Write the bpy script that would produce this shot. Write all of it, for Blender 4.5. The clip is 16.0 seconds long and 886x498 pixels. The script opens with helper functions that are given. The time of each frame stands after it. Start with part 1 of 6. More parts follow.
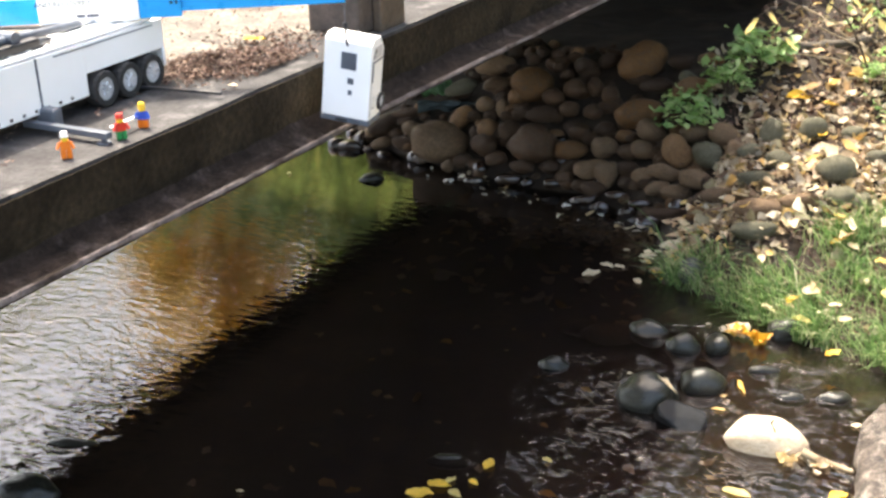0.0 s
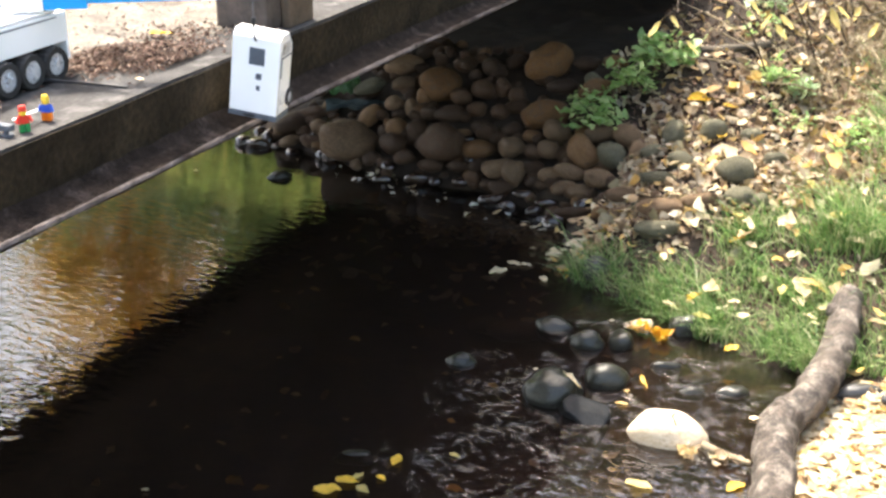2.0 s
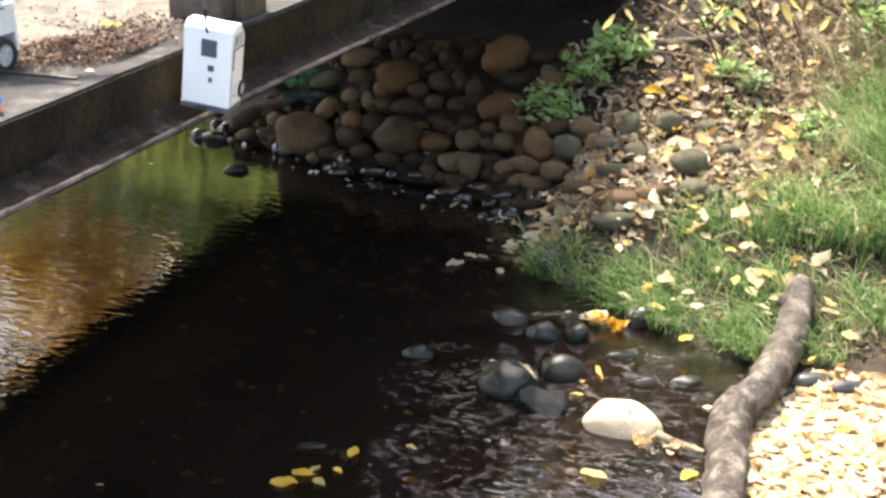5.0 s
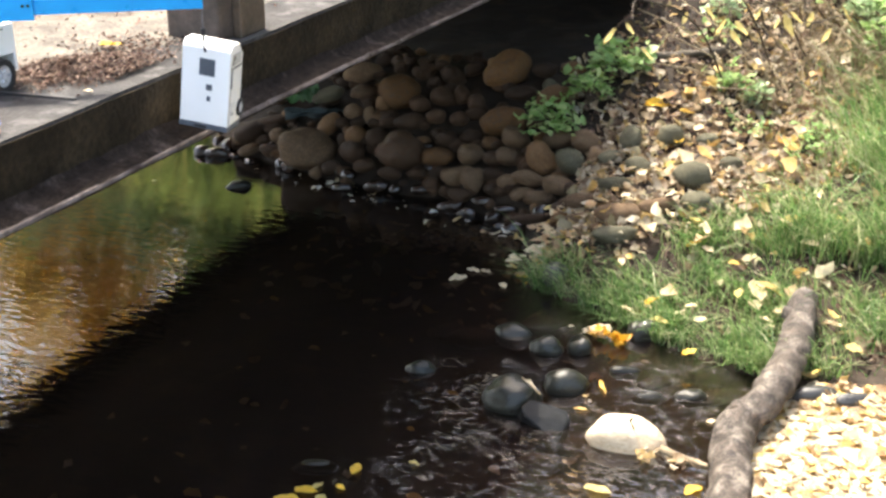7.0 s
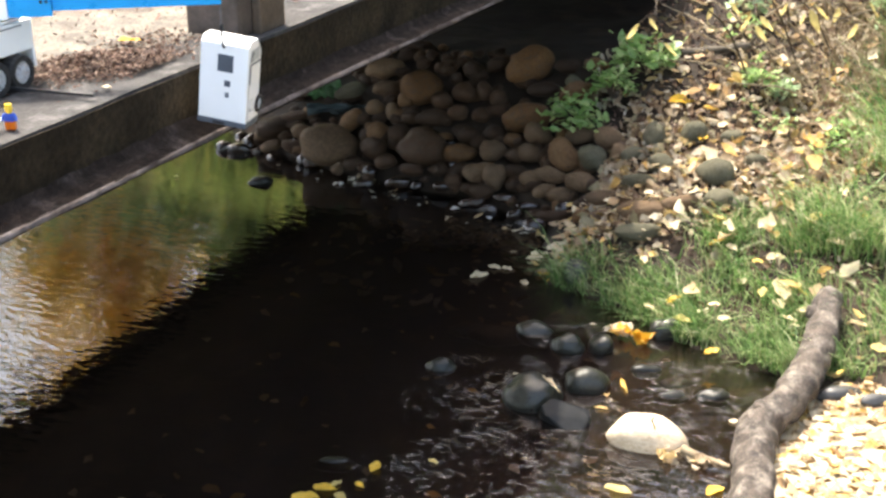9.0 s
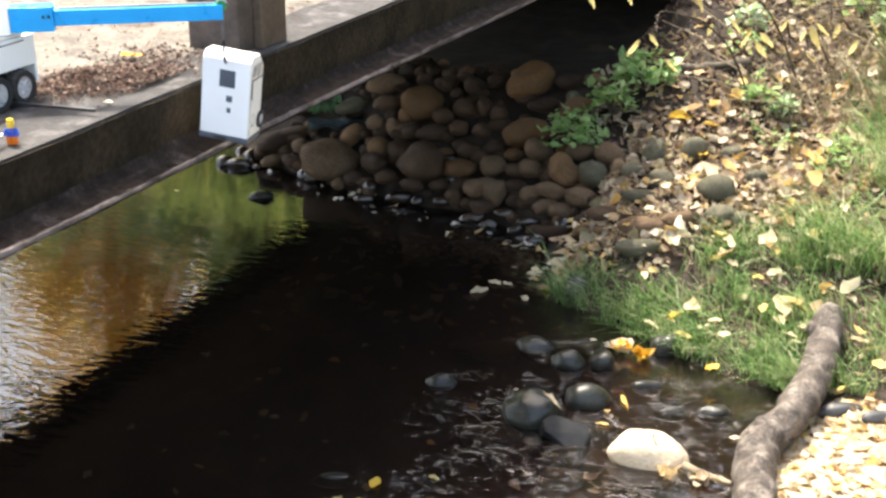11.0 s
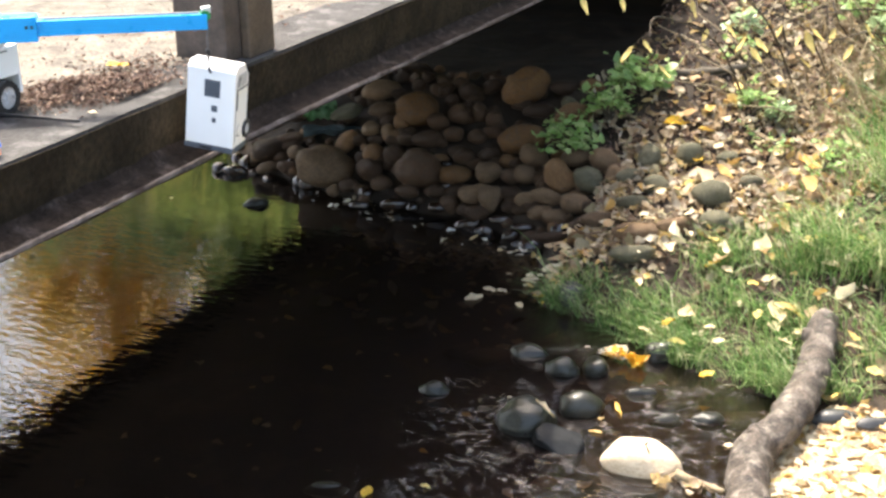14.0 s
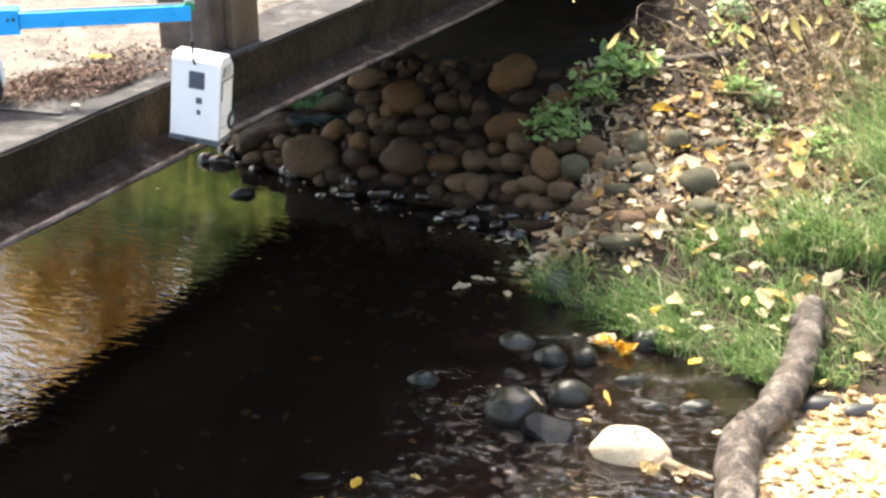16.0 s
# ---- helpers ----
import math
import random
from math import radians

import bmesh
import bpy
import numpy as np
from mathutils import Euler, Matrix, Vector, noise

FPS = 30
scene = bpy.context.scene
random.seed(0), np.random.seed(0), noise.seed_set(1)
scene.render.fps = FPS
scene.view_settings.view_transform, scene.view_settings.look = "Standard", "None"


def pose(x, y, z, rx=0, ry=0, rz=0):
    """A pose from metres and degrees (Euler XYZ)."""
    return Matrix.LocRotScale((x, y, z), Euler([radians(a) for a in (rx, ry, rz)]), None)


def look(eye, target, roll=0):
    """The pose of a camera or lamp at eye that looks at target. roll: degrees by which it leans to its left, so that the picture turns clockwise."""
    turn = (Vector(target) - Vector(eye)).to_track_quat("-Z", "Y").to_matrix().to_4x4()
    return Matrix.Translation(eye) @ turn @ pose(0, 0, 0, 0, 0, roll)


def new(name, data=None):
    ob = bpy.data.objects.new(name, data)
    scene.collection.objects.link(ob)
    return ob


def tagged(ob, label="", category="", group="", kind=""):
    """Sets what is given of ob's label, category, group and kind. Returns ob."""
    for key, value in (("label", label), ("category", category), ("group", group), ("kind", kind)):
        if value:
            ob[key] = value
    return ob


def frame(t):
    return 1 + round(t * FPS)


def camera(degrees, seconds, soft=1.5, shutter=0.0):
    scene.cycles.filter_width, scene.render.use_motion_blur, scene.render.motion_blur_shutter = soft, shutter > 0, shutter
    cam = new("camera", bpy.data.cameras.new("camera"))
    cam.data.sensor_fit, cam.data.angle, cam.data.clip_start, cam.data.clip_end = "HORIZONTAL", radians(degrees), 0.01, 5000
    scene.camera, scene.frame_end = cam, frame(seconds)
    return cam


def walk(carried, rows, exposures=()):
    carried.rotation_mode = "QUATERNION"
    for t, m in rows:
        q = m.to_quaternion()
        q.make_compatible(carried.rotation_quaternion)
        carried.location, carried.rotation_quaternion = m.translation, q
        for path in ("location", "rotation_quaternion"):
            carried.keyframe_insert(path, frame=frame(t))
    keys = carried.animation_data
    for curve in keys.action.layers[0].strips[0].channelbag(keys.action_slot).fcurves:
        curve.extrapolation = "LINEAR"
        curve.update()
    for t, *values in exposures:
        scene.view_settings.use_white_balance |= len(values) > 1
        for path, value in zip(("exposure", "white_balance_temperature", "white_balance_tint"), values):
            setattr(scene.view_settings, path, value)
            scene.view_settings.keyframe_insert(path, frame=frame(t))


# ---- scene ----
cam = camera(41.0, 16.0, soft=2.7)

# ---- camera and its path ----
PATH = [
    (0.0, pose(-0.0501, -0.0359, 1.6848, 66.578, 1.432, 26.873)),
    (0.5, pose(-0.0471, -0.0430, 1.6830, 66.161, 0.692, 24.728)),
    (1.0, pose(-0.0382, -0.0519, 1.6875, 66.251, -0.019, 23.316)),
    (1.5, pose(-0.0345, -0.0559, 1.6862, 66.565, -0.436, 22.752)),
    (2.0, pose(-0.0396, -0.0547, 1.6849, 66.562, -0.402, 22.858)),
    (2.5, pose(-0.0364, -0.0532, 1.6862, 66.612, -0.431, 22.840)),
    (3.0, pose(-0.0263, -0.0550, 1.6878, 66.746, -0.593, 22.322)),
    (3.5, pose(-0.0265, -0.0566, 1.6845, 66.678, -0.843, 21.631)),
    (4.0, pose(-0.0323, -0.0568, 1.6823, 66.012, -1.091, 21.260)),
    (6.5, pose(-0.0173, -0.0518, 1.6891, 66.837, -0.532, 20.747)),
    (7.0, pose(-0.0172, -0.0477, 1.6901, 66.886, -0.429, 21.090)),
    (7.5, pose(-0.0177, -0.0455, 1.6874, 66.829, -0.322, 21.482)),
    (8.0, pose(-0.0162, -0.0359, 1.6870, 66.822, -0.289, 21.896)),
    (8.5, pose(-0.0130, -0.0302, 1.6878, 66.743, -0.200, 22.057)),
    (9.0, pose(-0.0156, -0.0284, 1.6867, 66.676, -0.185, 22.230)),
    (11.5, pose(-0.0199, -0.0263, 1.6882, 67.521, -0.323, 22.264)),
    (12.0, pose(-0.0101, -0.0247, 1.6926, 67.591, -0.148, 22.337)),
    (12.5, pose(-0.0100, -0.0221, 1.6929, 67.714, -0.035, 22.189)),
    (13.0, pose(-0.0096, -0.0160, 1.6916, 67.878, 0.004, 22.151)),
    (13.5, pose(-0.0057, -0.0110, 1.6936, 67.866, -0.133, 22.139)),
    (14.0, pose(0.0009, -0.0047, 1.6927, 67.584, -0.086, 22.281)),
    (14.5, pose(0.0000, 0.0000, 1.6926, 67.304, -0.000, 22.200)),
    (15.0, pose(-0.0035, 0.0031, 1.6957, 66.912, 0.163, 22.166)),
    (15.5, pose(-0.0031, 0.0039, 1.6969, 66.902, 0.167, 21.835)),
    (16.0, pose(-0.0030, 0.0054, 1.6958, 66.963, 0.119, 21.552)),
]
walk(cam, PATH, [(0.0, 2.55, 7300, 9), (1.0, 2.59, 7200, 9), (2.5, 2.59, 7150, 8), (3.5, 2.43, 7150, 8), (9.0, 2.40, 7100, 8), (16.0, 2.44, 7100, 8)])

# ---- light ----
SUN_EL, SUN_AZ = 64.3, 301.0      # degrees; azimuth from +y towards +x
world = bpy.data.worlds.new("sky")
scene.world = world
world.use_nodes = True
wn = world.node_tree.nodes
sky = wn.new("ShaderNodeTexSky")
sky.sky_type, sky.sun_disc = "NISHITA", False
sky.dust_density, sky.air_density = 4.5, 1.0
sky.sun_elevation, sky.sun_rotation = radians(SUN_EL), radians(SUN_AZ)
world.node_tree.links.new(sky.outputs[0], wn["Background"].inputs[0])
wn["Background"].inputs[1].default_value = 0.15
sun = new("sun", bpy.data.lights.new("sun", "SUN"))
sun.data.energy, sun.data.angle, sun.data.color = 2.05, radians(0.6), (1.0, 0.97, 0.92)
_e, _a = radians(SUN_EL), radians(SUN_AZ)
_way = Vector((math.sin(_a) * math.cos(_e), math.cos(_a) * math.cos(_e), math.sin(_e)))
sun.matrix_world = look(_way * 30, (0, 0, 0))


# ---- materials ----
def material(name, dark, light, scale=8.0, fine=60.0, rough=0.7, rough_spread=0.15, bump=0.3, metal=0.0, each=0.0, island=0.0,
             third=None, third_scale=2.0, third_at=0.6, spec=0.5, coat=0.0, through_light=0.0, grain=0.35, soft=0.06):
    """A surface of two colours mixed by noise at two scales, with relief, an optional third colour in larger patches, and
    a change of brightness from object to object (each) or from piece to piece of one mesh (island)."""
    m = bpy.data.materials.new(name)
    m.use_nodes = True
    nodes, links = m.node_tree.nodes, m.node_tree.links
    bsdf = nodes["Principled BSDF"]
    co = nodes.new("ShaderNodeTexCoord")
    src = co.outputs["Object"]
    shift = nodes.new("ShaderNodeVectorMath")
    shift.operation = "ADD"
    info = nodes.new("ShaderNodeObjectInfo")
    links.new(src, shift.inputs[0])
    spread = nodes.new("ShaderNodeMath")
    spread.operation = "MULTIPLY"
    spread.inputs[1].default_value = 37.0
    links.new(info.outputs["Random"], spread.inputs[0])
    links.new(spread.outputs[0], shift.inputs[1])

    def noise_node(sc, detail):
        n = nodes.new("ShaderNodeTexNoise")
        n.inputs["Scale"].default_value, n.inputs["Detail"].default_value = sc, detail
        n.inputs["Roughness"].default_value = 0.6
        links.new(shift.outputs[0], n.inputs["Vector"])
        return n.outputs[0]

    def ramp(value, lo, hi):
        r = nodes.new("ShaderNodeMapRange")
        r.inputs[1].default_value, r.inputs[2].default_value = lo, hi
        links.new(value, r.inputs[0])
        return r.outputs[0]

    def mix(fac, a, b, blend="MIX"):
        n = nodes.new("ShaderNodeMix")
        n.data_type, n.blend_type = "RGBA", blend
        for sock, v in ((n.inputs[0], fac), (n.inputs[6], a), (n.inputs[7], b)):
            if isinstance(v, (int, float)):
                sock.default_value = v
            elif isinstance(v, tuple):
                sock.default_value = (*v, 1)
            else:
                links.new(v, sock)
        return n.outputs[2]

    large, small = noise_node(scale, 4), noise_node(fine, 3)
    col = mix(ramp(large, 0.3, 0.7), dark, light)
    if third:
        col = mix(ramp(noise_node(third_scale, 5), third_at - soft, third_at + soft), col, third)
    col = mix(grain, col, mix(ramp(small, 0.25, 0.75), (0.35, 0.35, 0.35), (1.5, 1.5, 1.5)), "MULTIPLY") if fine else col
    for amount, source in ((each, info.outputs["Random"]), (island, None)):
        if amount:
            if source is None:
                source = nodes.new("ShaderNodeNewGeometry").outputs["Random Per Island"]
            v = nodes.new("ShaderNodeMapRange")
            v.inputs[3].default_value, v.inputs[4].default_value = 1 - amount, 1 + amount
            links.new(source, v.inputs[0])
            h = nodes.new("ShaderNodeHueSaturation")
            links.new(v.outputs[0], h.inputs["Value"])
            links.new(col, h.inputs["Color"])
            col = h.outputs[0]
    links.new(col, bsdf.inputs["Base Color"])
    r = nodes.new("ShaderNodeMapRange")
    r.inputs[3].default_value, r.inputs[4].default_value = max(0.02, rough - rough_spread), min(1, rough + rough_spread)
    links.new(large, r.inputs[0])
    links.new(r.outputs[0], bsdf.inputs["Roughness"])
    bsdf.inputs["Metallic"].default_value = metal
    bsdf.inputs["Specular IOR Level"].default_value = spec
    bsdf.inputs["Coat Weight"].default_value = coat
    bsdf.inputs["Coat Roughness"].default_value = 0.08
    if bump:
        b = nodes.new("ShaderNodeBump")
        b.inputs["Strength"].default_value, b.inputs["Distance"].default_value = bump, 0.004
        both = nodes.new("ShaderNodeMath")
        both.operation = "ADD"
        links.new(large, both.inputs[0])
        links.new(small, both.inputs[1])
        links.new(both.outputs[0], b.inputs["Height"])
        links.new(b.outputs[0], bsdf.inputs["Normal"])
    if through_light:
        t = nodes.new("ShaderNodeBsdfTranslucent")
        links.new(col, t.inputs[0])
        s = nodes.new("ShaderNodeMixShader")
        s.inputs[0].default_value = through_light
        links.new(bsdf.outputs[0], s.inputs[1])
        links.new(t.outputs[0], s.inputs[2])
        links.new(s.outputs[0], nodes["Material Output"].inputs[0])
    return m


def leaf_material(name, colours, through_light=0.3, rough=0.55):
    """Fallen or living leaves: each piece of the mesh takes one of the colours."""
    m = material(name, (0.7, 0.7, 0.7), (1, 1, 1), 30, 150, rough, 0.1, 0.2, through_light=through_light)
    nodes, links = m.node_tree.nodes, m.node_tree.links
    geo = nodes.new("ShaderNodeNewGeometry")
    ramp = nodes.new("ShaderNodeValToRGB")
    ramp.color_ramp.interpolation = "CONSTANT"
    el = ramp.color_ramp.elements
    while len(el) < len(colours):
        el.new(0.5)
    for k, c in enumerate(colours):
        el[k].position, el[k].color = k / len(colours), (*c, 1)
    links.new(geo.outputs["Random Per Island"], ramp.inputs[0])
    bsdf = nodes["Principled BSDF"]
    old = bsdf.inputs["Base Color"].links[0].from_socket
    mult = nodes.new("ShaderNodeMix")
    mult.data_type, mult.blend_type = "RGBA", "MULTIPLY"
    mult.inputs[0].default_value = 0.8
    links.new(ramp.outputs[0], mult.inputs[6])
    links.new(old, mult.inputs[7])
    links.new(mult.outputs[2], bsdf.inputs["Base Color"])
    for n in nodes:
        if n.type == "BSDF_TRANSLUCENT":
            links.new(mult.outputs[2], n.inputs[0])
    return m


STONE = {
    "g": material("grey_stone", (0.0790, 0.0485, 0.0274), (0.2051, 0.1303, 0.0730), 14, 160, 0.6, 0.12, 0.6, each=0.3, third=(0.1064, 0.0664, 0.0365), third_scale=5, third_at=0.56, spec=0.25),
    "t": material("tan_stone", (0.0923, 0.0499, 0.0225), (0.2099, 0.1158, 0.0528), 12, 150, 0.6, 0.12, 0.6, each=0.25, third=(0.1190, 0.0657, 0.0304), third_scale=5, third_at=0.56, spec=0.25),
    "o": material("ochre_stone", (0.0869, 0.0414, 0.0145), (0.1937, 0.0983, 0.0351), 10, 150, 0.6, 0.12, 0.6, each=0.2, third=(0.1048, 0.0646, 0.0393), third_scale=5, third_at=0.57, spec=0.25),
    # dark tone that also stands in for the deep shade in the pile's gaps
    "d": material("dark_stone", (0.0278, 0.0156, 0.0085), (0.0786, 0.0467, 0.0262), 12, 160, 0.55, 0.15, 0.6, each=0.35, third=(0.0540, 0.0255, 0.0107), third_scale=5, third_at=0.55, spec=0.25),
    "m": material("mossy_stone", (0.0530, 0.0494, 0.0319), (0.1530, 0.1387, 0.0907), 12, 140, 0.7, 0.12, 0.6, each=0.2, third=(0.0612, 0.0589, 0.0218), third_scale=9, spec=0.3),
    "wet": material("wet_stone", (0.008, 0.008, 0.006), (0.026, 0.026, 0.019), 12, 120, 0.29, 0.05, 0.2, each=0.3, coat=0.12, spec=0.35),
    "grey": material("damp_stone", (0.020, 0.020, 0.020), (0.052, 0.052, 0.050), 12, 120, 0.45, 0.1, 0.2, each=0.15, coat=0.15),
    "pale": material("pale_stone", (0.56, 0.41, 0.25), (0.79, 0.66, 0.47), 9, 120, 0.5, 0.12, 0.2, third=(0.52, 0.37, 0.22), third_scale=6, third_at=0.66),
    "w": material("waterline_stone", (0.0132, 0.0077, 0.0050), (0.0449, 0.0253, 0.0154), 12, 130, 0.24, 0.06, 0.2, each=0.4, coat=0.6),
    "slate": material("wet_slate", (0.005, 0.0055, 0.0055), (0.014, 0.015, 0.016), 16, 110, 0.5, 0.06, 0.3, spec=0.2),
    "bed": material("bed_stone", (0.030, 0.021, 0.013), (0.070, 0.047, 0.029), 12, 120, 0.6, 0.1, 0.2, each=0.3),
}
SOIL = material("bank_soil", (0.012, 0.0075, 0.004), (0.038, 0.024, 0.013), 9, 90, 0.9, 0.08, 0.8, third=(0.055, 0.036, 0.021), third_scale=4, third_at=0.6)
# deck concrete coloured dark to stand in for shade along the near edge
SHADED_CONCRETE = material("shaded_old_concrete", (0.0230, 0.0216, 0.0216), (0.0621, 0.0588, 0.0571), 14, 140, 0.85, 0.1, 0.6, third=(0.0978, 0.0924, 0.0889), third_scale=16, third_at=0.60, grain=0.65, spec=0.25)
SAND = material("pale_grit", (0.066, 0.056, 0.044), (0.185, 0.162, 0.130), 17, 120, 0.9, 0.06, 0.9, third=(0.066, 0.055, 0.043), third_scale=11, third_at=0.60, grain=0.8)
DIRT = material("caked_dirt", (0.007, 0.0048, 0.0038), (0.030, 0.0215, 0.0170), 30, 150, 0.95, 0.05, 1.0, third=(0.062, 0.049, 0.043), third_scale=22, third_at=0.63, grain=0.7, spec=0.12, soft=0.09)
CRUST = material("pale_crust", (0.070, 0.056, 0.052), (0.190, 0.160, 0.148), 22, 120, 0.9, 0.06, 0.8, third=(0.028, 0.020, 0.016), third_scale=13, third_at=0.55, grain=0.6, spec=0.12, soft=0.13)
BOUNCE_SOFFIT = material("bounce_soffit", (0.055, 0.038, 0.027), (0.11, 0.080, 0.056), 4, 60, 0.9, 0.06, 0.5)
STEM = material("dark_stem", (0.035, 0.024, 0.016), (0.085, 0.062, 0.042), 30, 120, 0.8, 0.1, 0.2)
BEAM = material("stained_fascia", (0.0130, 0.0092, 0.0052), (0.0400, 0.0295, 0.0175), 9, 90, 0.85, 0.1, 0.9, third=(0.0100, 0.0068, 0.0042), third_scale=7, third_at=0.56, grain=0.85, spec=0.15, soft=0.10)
POST = material("weathered_post", (0.040, 0.029, 0.022), (0.115, 0.085, 0.066), 14, 130, 0.75, 0.1, 0.5)
PLANK = material("brown_plank", (0.050, 0.034, 0.022), (0.130, 0.090, 0.058), 12, 120, 0.75, 0.1, 0.5)
BARK = material("log_bark", (0.014, 0.011, 0.009), (0.092, 0.072, 0.058), 34, 150, 0.8, 0.12, 1.0, third=(0.25, 0.215, 0.18), third_scale=21, third_at=0.62, grain=1.0, soft=0.14)
WHITE = material("white_plastic", (0.90, 0.885, 0.84), (0.93, 0.915, 0.88), 20, 0, 0.3, 0.05, 0.0)
BLUE = material("blue_plastic", (0.002, 0.345, 0.77), (0.003, 0.39, 0.83), 20, 0, 0.28, 0.05, 0.0)
BLACK = material("black_plastic", (0.012, 0.012, 0.013), (0.022, 0.022, 0.024), 30, 0, 0.45, 0.08, 0.0)
GREY = material("grey_plastic", (0.075, 0.085, 0.10), (0.11, 0.125, 0.145), 30, 0, 0.35, 0.05, 0.0)
RIM = material("silver_plastic", (0.48, 0.49, 0.50), (0.62, 0.63, 0.64), 30, 0, 0.28, 0.05, 0.0, metal=0.4)
RUBBER = material("black_rubber", (0.014, 0.013, 0.012), (0.035, 0.032, 0.029), 40, 200, 0.8, 0.08, 0.2)
ORANGE = material("orange_plastic", (0.75, 0.16, 0.01), (0.85, 0.2, 0.015), 30, 0, 0.3, 0.05, 0.0)
YELLOW = material("yellow_plastic", (0.75, 0.50, 0.03), (0.82, 0.56, 0.04), 30, 0, 0.3, 0.05, 0.0)
RED = material("red_plastic", (0.60, 0.03, 0.015), (0.68, 0.04, 0.02), 30, 0, 0.3, 0.05, 0.0)
GREEN = material("green_plastic", (0.01, 0.20, 0.05), (0.015, 0.25, 0.07), 30, 0, 0.3, 0.05, 0.0)
NAVY = material("dark_blue_plastic", (0.015, 0.07, 0.40), (0.02, 0.09, 0.46), 30, 0, 0.3, 0.05, 0.0)
CORD = material("grey_cord", (0.06, 0.05, 0.045), (0.16, 0.14, 0.12), 80, 0, 0.8, 0.05, 0.0)
LITTER = leaf_material("litter_leaves", [(0.327, 0.241, 0.146), (0.464, 0.378, 0.267), (0.258, 0.181, 0.112), (0.516, 0.439, 0.327), (0.464, 0.327, 0.138), (0.224, 0.146, 0.095), (0.550, 0.482, 0.370), (0.396, 0.284, 0.172), (0.310, 0.267, 0.155)], 0.4)
BROWN_LITTER = leaf_material("brown_litter", [(0.090, 0.046, 0.032), (0.16, 0.088, 0.062), (0.032, 0.018, 0.013), (0.36, 0.26, 0.195), (0.110, 0.056, 0.038), (0.050, 0.026, 0.019), (0.22, 0.135, 0.10)], 0.1, 0.85)
PALE_LEAF = leaf_material("pale_leaf", [(0.78, 0.70, 0.54), (0.84, 0.79, 0.68), (0.76, 0.62, 0.40), (0.66, 0.46, 0.24), (0.84, 0.76, 0.60)])
AMBER_LEAF = leaf_material("amber_leaf", [(0.78, 0.44, 0.035), (0.80, 0.50, 0.06), (0.70, 0.34, 0.04)], 0.25)
YELLOW_LEAF = leaf_material("yellow_leaf", [(0.66, 0.40, 0.06), (0.70, 0.46, 0.10), (0.58, 0.28, 0.04)])
GRASS = leaf_material("grass_blades", [(0.14, 0.26, 0.08), (0.20, 0.34, 0.11), (0.29, 0.41, 0.16), (0.09, 0.18, 0.05), (0.44, 0.46, 0.26)], 0.45, 0.45)
GREEN_LEAF = leaf_material("green_leaves", [(0.26, 0.44, 0.14), (0.36, 0.54, 0.20), (0.24, 0.40, 0.13), (0.44, 0.56, 0.24)], 0.5, 0.4)
MINT_LEAF = leaf_material("mint_leaves", [(0.40, 0.54, 0.29), (0.48, 0.61, 0.35), (0.34, 0.47, 0.24)], 0.45, 0.45)
DRY_STALK = material("dry_stalk", (0.16, 0.12, 0.07), (0.34, 0.27, 0.17), 20, 100, 0.8, 0.1, 0.2)
TREE_GREEN = leaf_material("tree_leaves", [(0.05, 0.10, 0.02), (0.08, 0.14, 0.03), (0.11, 0.16, 0.03), (0.04, 0.075, 0.02)], 0.3, 0.5)
TREE_ORANGE = leaf_material("autumn_leaves", [(0.92, 0.60, 0.13), (0.92, 0.66, 0.17), (0.90, 0.52, 0.10), (0.92, 0.70, 0.22)], 0.74, 0.5)
TREE_LIME = leaf_material("sunlit_leaves", [(0.22, 0.31, 0.08), (0.30, 0.38, 0.11), (0.15, 0.23, 0.07), (0.42, 0.43, 0.14)], 0.64, 0.5)
SUN_LEAF = leaf_material("bleached_leaves", [(0.66, 0.55, 0.38), (0.72, 0.63, 0.47), (0.60, 0.45, 0.26), (0.66, 0.46, 0.15), (0.70, 0.60, 0.43), (0.52, 0.36, 0.20), (0.68, 0.56, 0.36), (0.74, 0.66, 0.52), (0.40, 0.26, 0.14)], 0.3)
DRIFT_LEAF = leaf_material("drift_leaves", [(0.76, 0.62, 0.40), (0.80, 0.70, 0.50), (0.72, 0.46, 0.16), (0.62, 0.42, 0.24), (0.76, 0.54, 0.20), (0.64, 0.46, 0.28), (0.78, 0.66, 0.44)], 0.35)
SOFT_YELLOW = leaf_material("soft_yellow_leaf", [(0.74, 0.62, 0.26), (0.70, 0.56, 0.20), (0.66, 0.60, 0.30)], 0.4)
TRUNK = material("tree_bark", (0.05, 0.04, 0.03), (0.12, 0.10, 0.075), 14, 90, 0.9, 0.08, 0.8)


